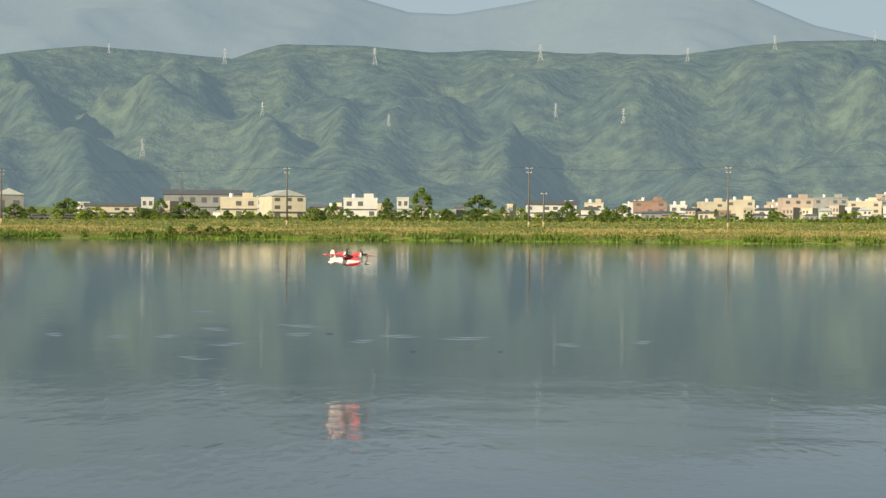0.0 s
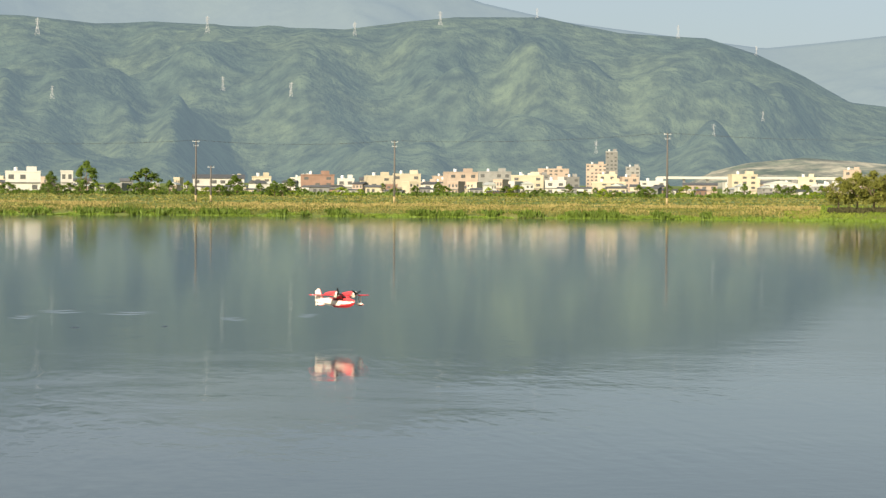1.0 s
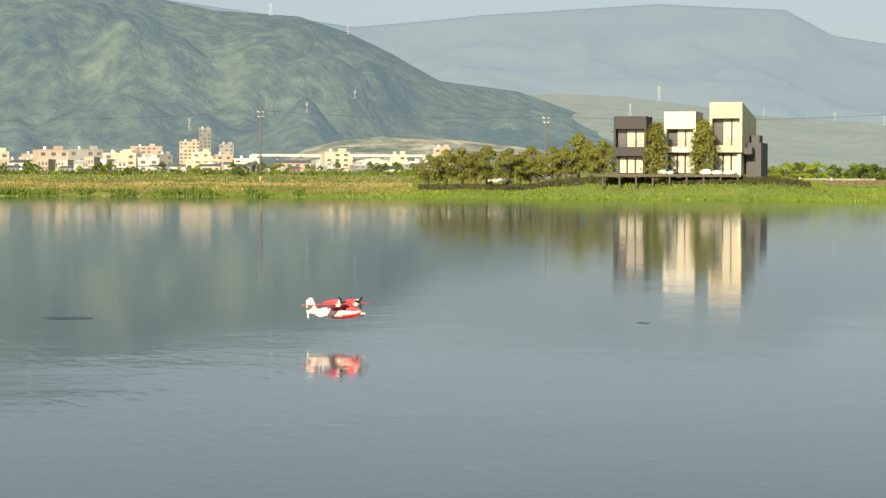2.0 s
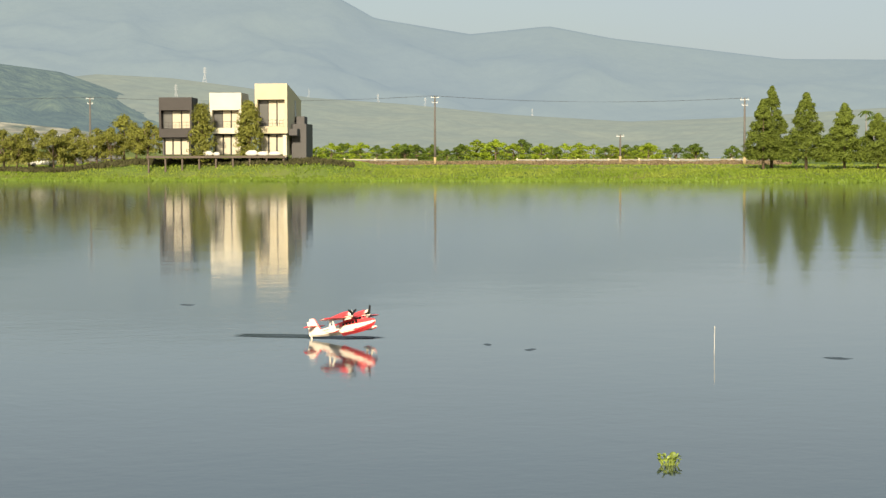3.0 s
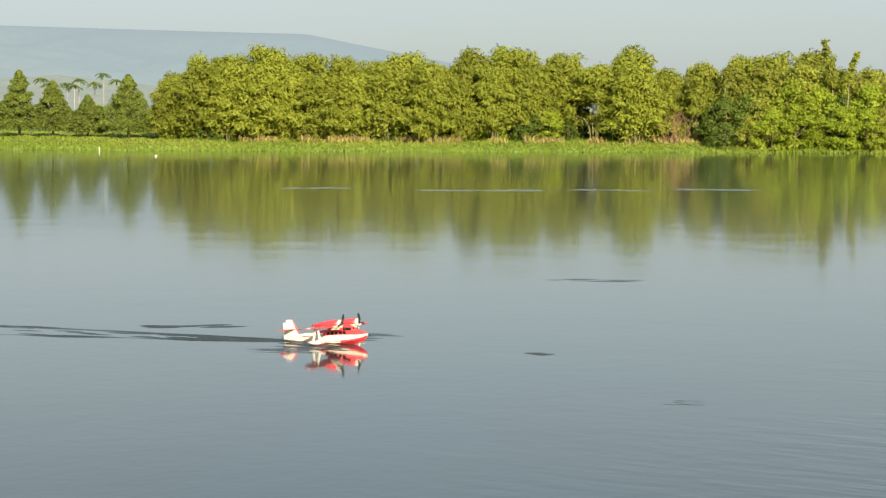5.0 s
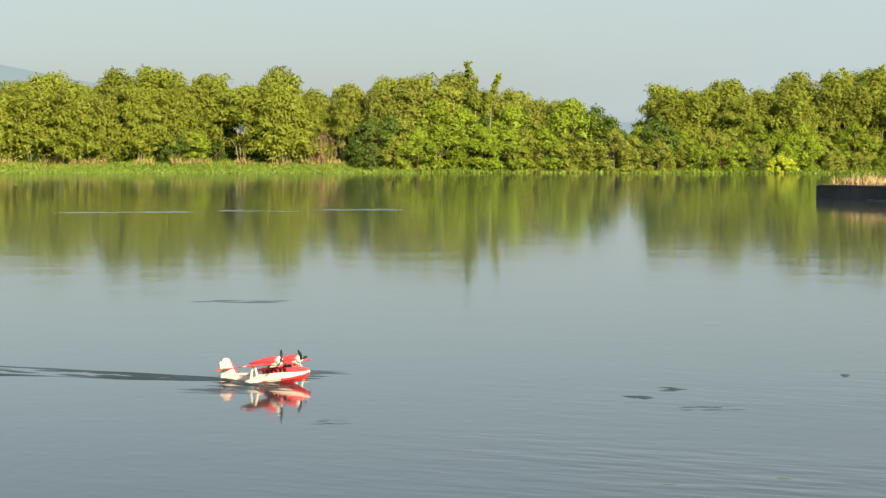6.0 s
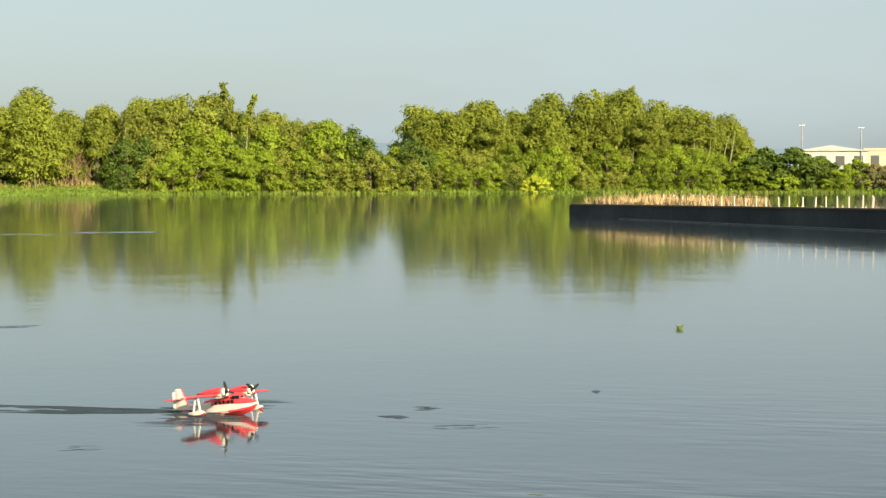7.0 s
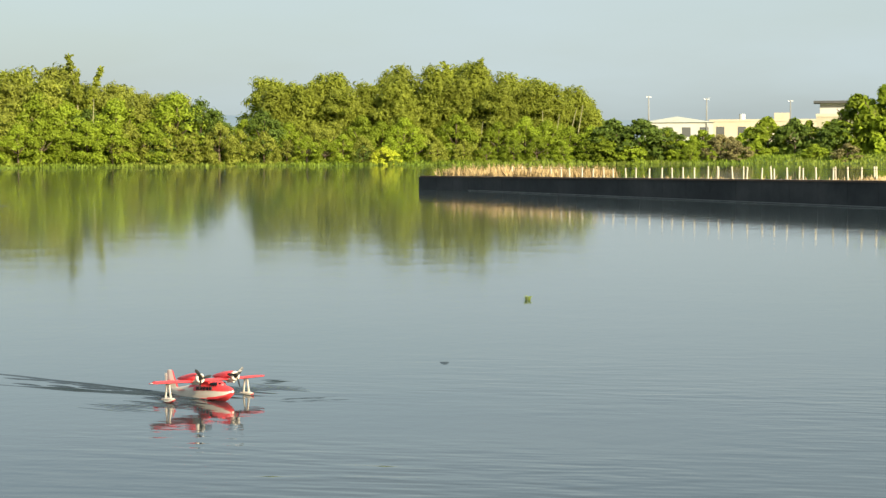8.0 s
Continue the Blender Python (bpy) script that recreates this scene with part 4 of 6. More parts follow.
def town_trees():
    rng = np.random.default_rng(21)
    kinds = [broad(rng, 8.0, 3.6, LEAF_DARK, "town_tree", "dark green roadside tree", 0.04, 24, 46, "trees of the town", 1.5),
             broad(rng, 8.0, 4.2, LEAF_BUSH, "town_tree", "rounded green tree among the houses", 0.04, 24, 46, "trees of the town", 1.5)]
    rows = ((-7.98, 0.50, 0.62, 560), (-7.26, 0.95, 0.53, 560), (-3.08, 0.40, 0.53, 590), (-1.59, 0.48, 0.67, 560), (-0.61, 0.75, 0.95, 540), (1.01, 1.04, 0.77, 560),
            (3.52, 0.59, 0.60, 600), (5.08, 0.53, 0.52, 640), (-10.55, 0.93, 0.60, 600), (-12.01, 0.77, 0.43, 520))
    for i, (b, w, top, d) in enumerate(rows):
        z = ground_z(b, d) - 0.2
        h = (EYE + d * math.tan(radians(top)) - z) / 8.0
        s = d * math.radians(w) / 7.6
        m = at(b, d, z, 40 * i) @ Matrix.Diagonal((s, s, h, 1))
        copy_thing(kinds[0], m)
    for k in range(120):                               # low trees between the houses
        b = rng.uniform(-14, 22)
        d = rng.uniform(540, 900)
        s = rng.uniform(0.20, 0.50)
        copy_thing(kinds[int(rng.integers(4) == 0)], at(b, d, ground_z(b, d) - 0.2, rng.uniform(0, 360)) @ Matrix.Diagonal((s, s, s, 1)))
    for k in range(84):                                # tree belt behind the open field
        b = rng.uniform(29.6, 43.5)
        d = rng.uniform(440, 520)
        s = rng.uniform(0.28, 0.52) * (1.25 if 34.5 < b < 36.2 else 1.0)
        copy_thing(kinds[int(rng.integers(2))], at(b, d, ground_z(b, d) - 0.2, rng.uniform(0, 360)) @ Matrix.Diagonal((s * 1.5, s * 1.5, s, 1)))
    for k in range(14):                                 # screen of trees behind the conifers
        b = rng.uniform(43.5, 50)
        d = rng.uniform(290, 340)
        s = rng.uniform(0.40, 0.6)
        copy_thing(kinds[int(rng.integers(2))], at(b, d, ground_z(b, d) - 0.2, rng.uniform(0, 360)) @ Matrix.Diagonal((s * 1.2, s * 1.2, s, 1)))
    for k in range(30):                                 # dark trees before the farmhouses
        b = rng.uniform(-15, -4.5) if k < 20 else rng.uniform(-4.5, 5)
        d = rng.uniform(500, 570)
        s = rng.uniform(0.16, 0.42)
        copy_thing(kinds[0], at(b, d, ground_z(b, d) - 0.2, rng.uniform(0, 360)) @ Matrix.Diagonal((s * 1.4, s * 1.4, s, 1)))
    for b, s in ((-8.3, 0.16), (-7.7, 0.22), (-7.1, 0.26), (-6.6, 0.22), (-6.2, 0.24), (-5.8, 0.17), (-5.2, 0.13), (-4.3, 0.10)):
        d = shore(b) + 2.5                              # dark scrub at the waterline
        copy_thing(kinds[0], at(b, d, ground_z(b, d) - 0.2, b * 60) @ Matrix.Diagonal((s * 1.5, s * 1.5, s, 1)))
    for k in range(64):                                # hedges and low trees that hide the foot of the houses
        b = rng.uniform(-14, 21.5)
        d = rng.uniform(500, 590)
        s = rng.uniform(0.18, 0.44)
        copy_thing(kinds[int(rng.integers(6) == 0)], at(b, d, ground_z(b, d) - 0.2, rng.uniform(0, 360)) @ Matrix.Diagonal((s * 1.8, s * 1.4, s, 1)))
    kinds[0].matrix_basis = at(-13.2, 600, ground_z(-13.2, 600) - 0.2)
    kinds[1].matrix_basis = at(2.2, 620, ground_z(2.2, 620) - 0.2) @ Matrix.Diagonal((0.5, 0.5, 0.5, 1))
    # young trees beside the villas
    young = [broad(rng, 5.8, 2.3, LEAF_YOUNG, "young_tree", "young olive-green tree with a pale trunk", 0.28, 55, 56, "young trees in a row by the villas") for _ in range(2)]
    for i, (b, h) in enumerate(((21.45, 1.0), (22.14, 1.04), (22.81, 1.0), (23.4, 0.98), (24.0, 0.94), (24.75, 1.14), (25.4, 1.0), (21.0, 0.95), (21.8, 0.9), (23.1, 0.85), (24.4, 0.9), (25.1, 0.85), (20.5, 0.85))):
        d = shore(b) + 14 + (i % 2) * 3
        (copy_thing(young[i % 2], at(b, d, ground_z(b, d) - 0.1, 50 * i) @ Matrix.Diagonal((h, h, h, 1))) if i > 1 else young[i]).matrix_basis = at(b, d, ground_z(b, d) - 0.1, 50 * i) @ Matrix.Diagonal((h, h, h, 1))
    slim = [broad(rng, 8.0, 1.15, LEAF_YOUNG, "slender_tree", "slender green tree between the villas", 0.12, 60, 60, "slender trees between the villas") for _ in range(2)]
    for s, b, h, d in ((slim[0], 26.92, 1.02, 276.5), (slim[1], 28.22, 1.05, 276.5)):
        s.matrix_basis = at(b, d, ground_z(b, d) - 0.1) @ Matrix.Diagonal((1, 1, h, 1))


town_trees()


# ---- palms behind the conifers ----
def palm(b, d, top):
    z = ground_z(b, d)
    h = top - z
    p = thing("palm", at(b, d, z - 0.1, b * 90), "tall royal palm with a bare pale trunk", "palm tree", "palms behind the conifers")
    part("trunk", rod(bmesh.new(), (0, 0, 0), (0, 0, h), 0.16, 0.10, 8), GREY, p, smooth=True)
    rng = np.random.default_rng(int(b * 100))
    for k in range(11):
        a = k * 2 * math.pi / 11 + rng.uniform(-0.2, 0.2)
        up = rng.uniform(0.1, 0.9)
        c, al = [], []
        for s in np.linspace(0.1, 1, 26):
            x = 1.35 * s
            for sd in (-1, 1):
                c.append((x * math.cos(a) - 0.12 * sd * math.sin(a), x * math.sin(a) + 0.12 * sd * math.cos(a), h + up * x * 0.8 - 0.55 * x * x))
                al.append((math.cos(a) - sd * 0.8 * math.sin(a), math.sin(a) + sd * 0.8 * math.cos(a), -0.6))
        part("frond", leaves_mesh("frond", np.array(c), np.array(al), 0.4, 0.09, rng, LEAF_DARK), None, p)


for pb, pt in ((45.54, 10.4), (45.75, 9.4), (46.26, 9.6), (46.58, 10.2), (47.01, 9.8), (47.25, 11.1), (47.62, 10.2), (46.45, 9.2)):
    palm(pb, 330 + (pb * 13) % 9, pt)


# ---- field wall behind the meadow ----
def field_wall(b0, b1, d):
    a, c = at(b0, d, ground_z(b0, d)).translation, at(b1, d, ground_z(b1, d)).translation
    mid = (a + c) / 2
    ln = (c - a).length
    w = thing("field_wall", pose(mid.x, mid.y, mid.z - 0.1, 0, 0, math.degrees(math.atan2(c.y - a.y, c.x - a.x))), "long low cream roadside wall behind the field", "wall", "roadside walls")
    part("panel", boxed(-ln / 2, ln / 2, -0.1, 0.1, 0.0, 0.50), GREY, w)
    part("coping", boxed(-ln / 2, ln / 2, -0.14, 0.14, 0.503, 0.58), CREAM, w)
    for k in range(int(ln / 6)):
        part("post", boxed(-ln / 2 + 6 * k, -ln / 2 + 6 * k + 0.3, -0.16, -0.102, 0.0, 0.8), CREAM, w)


field_wall(30.9, 33.0, 395)
field_wall(35.8, 42.9, 400)


# ---- villas on the bank ----
DARK_CLAD = material("dark_brown_cladding", (0.036, 0.030, 0.027), 0.7, 0.2, 0.8)
IVORY = material("ivory_render", (0.60, 0.55, 0.43), 0.85, 0.08, 0.5)
SAND = material("sand_render", (0.50, 0.43, 0.29), 0.85, 0.08, 0.5)
# grey with shade put into its colour, for recessed and rear walls
SHADE_WALL = material("shaded_grey_wall", (0.085, 0.08, 0.078), 0.85, 0.12, 0.5)
CURTAIN = material("pale_curtain", (0.50, 0.45, 0.34), 0.9, 0.12, 4.0)
TIMBER = material("weathered_deck_timber", (0.095, 0.072, 0.055), 0.85, 0.25, 1.2)
PALE = material("pale_boulder", (0.55, 0.52, 0.46), 0.9, 0.2, 1.0)


def falling(bm, depth, drop):
    """Lower the upper rear edge of a box."""
    top = max(v.co.z for v in bm.verts)
    for v in bm.verts:
        if v.co.y > depth - 0.3 and v.co.z > top - 0.1:
            v.co.z -= drop
    return bm


def villa(name_label, m, w, lower, upper, wall, frame_t, depth, sill, head, drop=0.0):
    """An upper box with a deep glazed loggia over a recessed glazed ground floor."""
    v = thing("villa", m, name_label, "house", "villas on the bank")
    z0, z1, z2 = 0.0, lower, lower + upper
    t = frame_t
    op0, op1 = z1 + upper * sill, z1 + upper * head                # loggia opening
    part("side_wall", falling(boxed(-w / 2, -w / 2 + t, 0, depth, z1, z2), depth, drop), wall, v)
    part("side_wall", falling(boxed(w / 2 - t, w / 2, 0, depth, z1, z2), depth, drop), wall, v)
    part("floor_slab", boxed(-w / 2 + t + 0.003, w / 2 - t - 0.003, 0.005, depth, z1, op0), wall, v)
    part("roof_block", falling(boxed(-w / 2 + t + 0.003, w / 2 - t - 0.003, 0.005, depth, op1, z2 - 0.003), depth, drop), wall, v)
    part("back_wall", boxed(-w / 2 + t + 0.003, w / 2 - t - 0.003, depth - 0.2, depth - 0.003, op0 + 0.003, op1 - 0.003), wall, v)
    n = 3
    iw = w - 2 * t
    for i in range(n):                                     # loggia glazing, set back, with curtains behind
        x0 = -w / 2 + t + iw * i / n
        pn = part("sliding_door", boxed(x0 + 0.04, x0 + iw / n - 0.04, 1.38, 1.40, op0 + 0.05, op1 - 0.05), PANE, v, "tall glass sliding door")
        pn.visible_shadow = False
        part("door_frame", boxed(x0 - 0.04, x0 + 0.037, 1.33, 1.45, op0 + 0.004, op1 - 0.004), DARK_CLAD, v)
        if i != 0:
            part("curtain", boxed(x0 + 0.1, x0 + iw / n - 0.1, 1.20, 1.26, op0 + 0.06, op1 - 0.1), CURTAIN, v, "pale drawn curtain")
    rail = bmesh.new()
    box(rail, -w / 2 + t + 0.01, w / 2 - t - 0.01, 0.10, 0.14, op0 + 0.85, op0 + 0.90)
    k = 0
    while k * 0.5 < iw:
        box(rail, -w / 2 + t + 0.02 + k * 0.5, -w / 2 + t + 0.05 + k * 0.5, 0.11, 0.13, op0 + 0.003, op0 + 0.847)
        k += 1
    part("railing", rail, DARK_CLAD, v, "thin dark balcony railing")
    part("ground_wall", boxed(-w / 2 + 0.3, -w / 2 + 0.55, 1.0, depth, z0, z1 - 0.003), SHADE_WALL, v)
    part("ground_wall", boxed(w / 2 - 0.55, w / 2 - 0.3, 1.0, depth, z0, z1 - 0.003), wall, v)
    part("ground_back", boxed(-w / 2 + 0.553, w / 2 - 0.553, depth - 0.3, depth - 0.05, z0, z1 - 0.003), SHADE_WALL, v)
    for i in range(3):
        gw = (w - 1.1) / 3
        x0 = -w / 2 + 0.553 + gw * i
        pn = part("glass_wall", boxed(x0 + 0.05, x0 + gw - 0.05, 1.50, 1.52, z0 + 0.05, z1 - 0.1), PANE, v)
        pn.visible_shadow = False
        part("mullion", boxed(x0 - 0.04, x0 + 0.04, 1.40, 1.60, z0, z1 - 0.006), DARK_CLAD, v)
        part("curtain", boxed(x0 + 0.12, x0 + gw - 0.12, 1.30, 1.36, z0 + 0.1, z1 - 0.25), CURTAIN, v, "pale drawn curtain")
    return v


def villas():
    turn = -10.0
    zb = 3.45
    villa("dark brown clad villa with a glazed loggia over a timber deck", at(26.18, 281, zb, turn), 4.55, 2.45, 5.5, DARK_CLAD, 0.28, 5.2, 0.22, 0.68)
    villa("ivory white villa box with a glazed loggia over a timber deck", at(27.58, 280, zb, turn), 4.4, 2.95, 5.6, IVORY, 0.34, 6.2, 0.14, 0.58)
    tall = villa("tall sand-coloured villa with a glazed loggia over a timber deck", at(28.86, 279, zb, turn), 4.5, 2.95, 6.85, SAND, 0.36, 12.0, 0.14, 0.68, 2.0)
    part("side_window", boxed(2.252, 2.275, 6.2, 7.1, 4.6, 7.6), PANE, tall, "narrow dark side window")
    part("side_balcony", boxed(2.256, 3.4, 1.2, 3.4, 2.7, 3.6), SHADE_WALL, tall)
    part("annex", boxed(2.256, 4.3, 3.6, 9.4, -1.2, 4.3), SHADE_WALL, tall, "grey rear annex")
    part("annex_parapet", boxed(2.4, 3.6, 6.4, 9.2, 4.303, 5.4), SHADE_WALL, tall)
    part("column", boxed(1.6, 2.1, 0.2, 0.7, -1.2, 2.7), IVORY, tall)
    deck = thing("timber_deck", at(27.3, 275.6, 0, -10), "long weathered timber deck on posts at the water side", "deck")
    for i in range(12):
        part("plank", boxed(-9.3, 9.6, -1.2 + 0.45 * i, -0.78 + 0.45 * i, zb - 0.22, zb - 0.1), TIMBER, deck)
    part("fascia", boxed(-9.3, 9.6, -1.30, -1.203, zb - 0.42, zb - 0.1), TIMBER, deck)
    for i in range(9):
        x = -9.1 + i * 2.3
        part("post", boxed(x, x + 0.22, -1.1, -0.88, 0.9, zb - 0.225), TIMBER, deck)
        part("post", boxed(x, x + 0.22, 2.6, 2.82, 0.9, zb - 0.225), TIMBER, deck)
    rng = np.random.default_rng(3)
    for x, s, h in ((-1.0, 1.4, 0.8), (0.2, 1.0, 0.6), (5.0, 1.7, 0.9), (6.5, 1.5, 0.7), (8.1, 1.7, 0.7)):
        bm = bmesh.new()
        bmesh.ops.create_icosphere(bm, subdivisions=3, radius=0.5)
        for v in bm.verts:
            v.co *= 1 + 0.16 * noise.noise(v.co * 3 + Vector((x, 0, 0)))
            v.co.z = max(v.co.z, -0.35)
        o = part("lounge_cushion", bm, PALE, smooth=True, m=at(27.3, 275.6, 0, -10) @ Matrix.Translation((x, -0.3, zb - 0.1 + 0.35 * h)) @ Matrix.Diagonal((s, 0.9, h, 1)))
        tagged(o, "pale rounded lounge seat on the timber deck", "outdoor seat", "seats on the deck")


villas()


# ---- pier with fence ----
PIER_WALL = material("dark_wet_concrete", (0.035, 0.038, 0.040), 0.85, 0.35, 0.35, bump=0.02, second=(0.05, 0.05, 0.05))
PIER_TOP = material("pier_earth", (0.22, 0.19, 0.14), 0.95, 0.25, 0.5)
POST = material("pale_timber_post", (0.58, 0.51, 0.38), 0.8, 0.12, 3.0, by_object=0.12)
# pale colour that paints the gleam where the pier wall meets the water
GLINT = material("pale_glint_strip", (0.16, 0.165, 0.16), 0.85, 0.35, 1.5)


RUST = material("rust_brown_weeds", (0.52, 0.38, 0.19), 0.85, 0.2, 0.4, by_island=0.3, through_light=0.25, sheen=0.1)


def pier():
    a = Vector((119.6 * math.sin(radians(77.27)), 119.6 * math.cos(radians(77.27)), 0))
    c = Vector((83.5 * math.sin(radians(90.28)), 83.5 * math.cos(radians(90.28)), 0))
    ang = math.degrees(math.atan2(c.y - a.y, c.x - a.x))
    rise = 0.46                                             # the top climbs a little towards the land
    base = pose(a.x, a.y, -0.35, 0, -rise, ang)                    # local x along the face away from the tip, y behind the face is +y
    p = thing("pier", base, "long dark concrete pier wall with an earth top", "pier")
    ln = 62.0
    seg = 31
    for i in range(seg):                                   # wall panels with open joints
        part("wall_panel", boxed(i * 2 + 0.01, i * 2 + 1.99, 0, 0.4, -1.5, 1.04), PIER_WALL, p)
    part("coping", boxed(-0.05, ln, -0.06, 0.5, 1.043, 1.12), material("rusty_edge", (0.13, 0.085, 0.06), 0.9, 0.35, 0.8), p)
    part("end_wall", boxed(-0.35, -0.002, 0.0, 7.0, -1.5, 1.04), PIER_WALL, p)
    part("fill", boxed(0.0, ln, 0.503, 7.0, -1.5, 0.98), PIER_TOP, p)
    part("waterline_glint", boxed(6, ln, -0.012, -0.003, 0.01, 0.06), GLINT, p, "pale strip painted as the glint along the water", m=pose(0, 0, 0.35, 0, rise, 0))
    fence = thing("post_fence", base, "row of short pale timber posts along the pier", "fence")
    pm = mesh_of("post", boxed(-0.032, 0.032, -0.032, 0.032, 0, 0.66, bevel=0.01), POST)
    rr = random.Random(8)
    x = 7.4
    while x < ln - 1:
        part("post", pm, None, fence, m=pose(x, 1.6 + rr.uniform(-0.05, 0.05), 0.97, rr.uniform(-3, 3), rr.uniform(-4, 4), 0) @ Matrix.Diagonal((1, 1, rr.uniform(0.9, 1.08), 1)))
        x += rr.uniform(0.95, 1.2)
    x = 22.0
    while x < ln - 1:
        part("post", pm, None, fence, m=pose(x, 5.9, 0.97, rr.uniform(-3, 3), rr.uniform(-4, 4), 0))
        x += rr.uniform(2.2, 2.9)
    part("wire", rod(bmesh.new(), (7.4, 1.55, 1.55), (ln - 1, 1.55, 1.55), 0.006, seg=5), WIRE, fence)
    rng = np.random.default_rng(31)
    for x0, x1, n in ((0.1, 13.5, 3000), (38.0, 60, 1500), (14, 38, 160)):
        xs, ys = rng.uniform(x0, x1, n), rng.uniform(0.7, 5.5, n)
        tall = 1.05 * np.array([0.6 + 0.5 * noise.noise(Vector((v * 0.6, 2.0, 0))) for v in xs]) * rng.uniform(0.5, 1.2, n) * (0.35 if n == 160 else 0.55 if n == 1500 else 1)
        tall = np.maximum(tall, 0.08)
        cen = np.stack([xs, ys, 0.97 + tall * 0.45], 1)
        al = np.stack([rng.normal(0, 0.3, n), rng.normal(0, 0.3, n), np.ones(n)], 1)
        al /= np.linalg.norm(al, axis=1, keepdims=True)
        sd = np.cross(al, rng.normal(0, 1, (n, 3)))
        sd /= np.linalg.norm(sd, axis=1, keepdims=True)
        hh, ww = tall[:, None], 0.07
        v = np.stack([cen - al * hh / 2, cen + sd * ww / 2, cen + al * hh / 2, cen - sd * ww / 2], 1)
        g = new("dry_weeds", raw_mesh("dry_weeds", v.reshape(-1, 3), np.arange(4 * n).reshape(-1, 4), RUST))
        g.matrix_basis = base
        tagged(g, "orange-brown dry weeds on top of the pier", "weeds", kind="stuff")


pier()


# ---- behind the pier ----
def right_bank():
    building(84.5, 2.0, 0.66, 400, "white", "gable", 1, 20, cols=4, label="long white workshop with a pale roof")
    building(86.9, 3.0, 0.50, 430, "cream", "flat", 1, 18, cols=5, label="low cream workshop with a pale roof")
    hs = building(89.0, 1.3, 0.62, 330, "cream", "flat", 1, 10, cols=4, label="cream house with a dark overhanging roof")
    part("upper_room", boxed(-3.2, 4.2, 2, 9, 3.9, 6.6), WHITE, hs)
    part("dark_roof", boxed(-4.2, 5.4, 0.8, 9.8, 6.603, 7.0), ROOF_DARK, hs, "dark overhanging flat roof")
    rng = np.random.default_rng(77)
    kinds = [broad(rng, 4.0, 2.4, LEAF_DARK, "shrub", "low dark green spreading tree on the bank", 0.0, 40, 70, "shrubs behind the pier", 1.7),
             broad(rng, 4.0, 2.0, LEAF_BUSH, "shrub", "low green shrub on the bank", 0.0, 40, 70, "shrubs behind the pier", 1.7)]
    kinds.append(broad(rng, 4.0, 2.2, material("withered_leaf", (0.24, 0.21, 0.085), 0.7, 0.15, 0.5, by_island=0.3, through_light=0.2, sheen=0.1), "shrub", "dry reddish-brown shrub on the bank", 0.0, 40, 60, "shrubs behind the pier", 1.5))
    for b, off, s, k, w in ((82.7, 4, 1.2, 0, 1.3), (83.5, 4, 1.2, 0, 1.5), (84.2, 6, 0.9, 0, 1.4), (83.1, 1.5, 0.7, 1, 1.4), (84.6, 3, 0.6, 1, 1.4), (82.4, 2, 0.8, 1, 1.3), (85.2, 14, 0.7, 1, 1.5),
                            (85.7, 4, 0.75, 2, 1.4), (86.15, 3, 0.6, 2, 1.4), (86.5, 16, 0.75, 1, 1.2), (87.0, 10, 1.15, 1, 1.15), (87.75, 9, 1.1, 0, 1.0), (88.15, 14, 0.95, 1, 0.9), (86.7, 6, 0.5, 1, 1.5),
                            (89.5, 12, 1.75, 1, 1.2), (90.3, 12, 2.0, 1, 1.1), (88.9, 9, 1.0, 0, 1.1), (91.4, 14, 2.2, 1, 1.1), (92.6, 14, 2.1, 0, 1.1), (89.2, 3, 0.5, 2, 1.6), (88.3, 4, 0.45, 1, 1.7)):
        d = shore(b) + off
        copy_thing(kinds[k], at(b, d, ground_z(b, d) - 0.15, b * 70) @ Matrix.Diagonal((s * w, s * w, s, 1)))
    kinds[2].matrix_basis = at(86.0, shore(86.0) + 7, 0.8) @ Matrix.Scale(0.6, 4)
    kinds[0].matrix_basis = at(82.4, shore(82.4) + 9, 1.2)
    kinds[1].matrix_basis = at(81.2, shore(81.2) + 6, 0.9)


right_bank()


# ---- floating things ----
def hyacinth(m, size, seed, label):
    p = thing("water_hyacinth", m, label, "water plant", "loose water hyacinths")
    rng = np.random.default_rng(seed)
    for k in range(26):
        a, r = rng.uniform(0, 2 * math.pi), size * math.sqrt(rng.uniform(0.02, 1))
        lean = rng.uniform(0.2, 0.6)
        x, y, h = r * math.cos(a), r * math.sin(a), size * rng.uniform(0.5, 1.1)
        part("stalk", rod(bmesh.new(), (x * 0.6, y * 0.6, -0.01), (x, y, h * 0.7), 0.006, 0.004, 5), HYA, p)
        bm = bmesh.new()
        q = []
        for u, wv, up in ((0, 0.25, 0), (0.35, 1.0, 0.10), (0.7, 0.85, 0.10), (1.0, 0.15, 0.0)):
            q.append([bm.verts.new((size * 0.42 * (u - 0.1), s * wv * size * 0.19, size * (up - 0.06 * abs(s)))) for s in (-1, 0, 1)])
        for r0, r1 in zip(q, q[1:]):
            for i in range(2):
                bm.faces.new((r0[i], r0[i + 1], r1[i + 1], r1[i]))
        part("leaf", bm, HYA, p, smooth=True, m=Matrix.Translation((x, y, h * 0.7)) @ Euler((rng.uniform(-0.6, 0.6), -lean - rng.uniform(0, 0.9), a)).to_matrix().to_4x4())


HYA = material("fresh_hyacinth_leaf", (0.27, 0.34, 0.06), 0.45, 0.2, 6.0, by_object=0.35, through_light=0.3)
hyacinth(at(40.0, 18.9, -0.01), 0.115, 2, "small clump of bright yellow-green water hyacinth afloat")
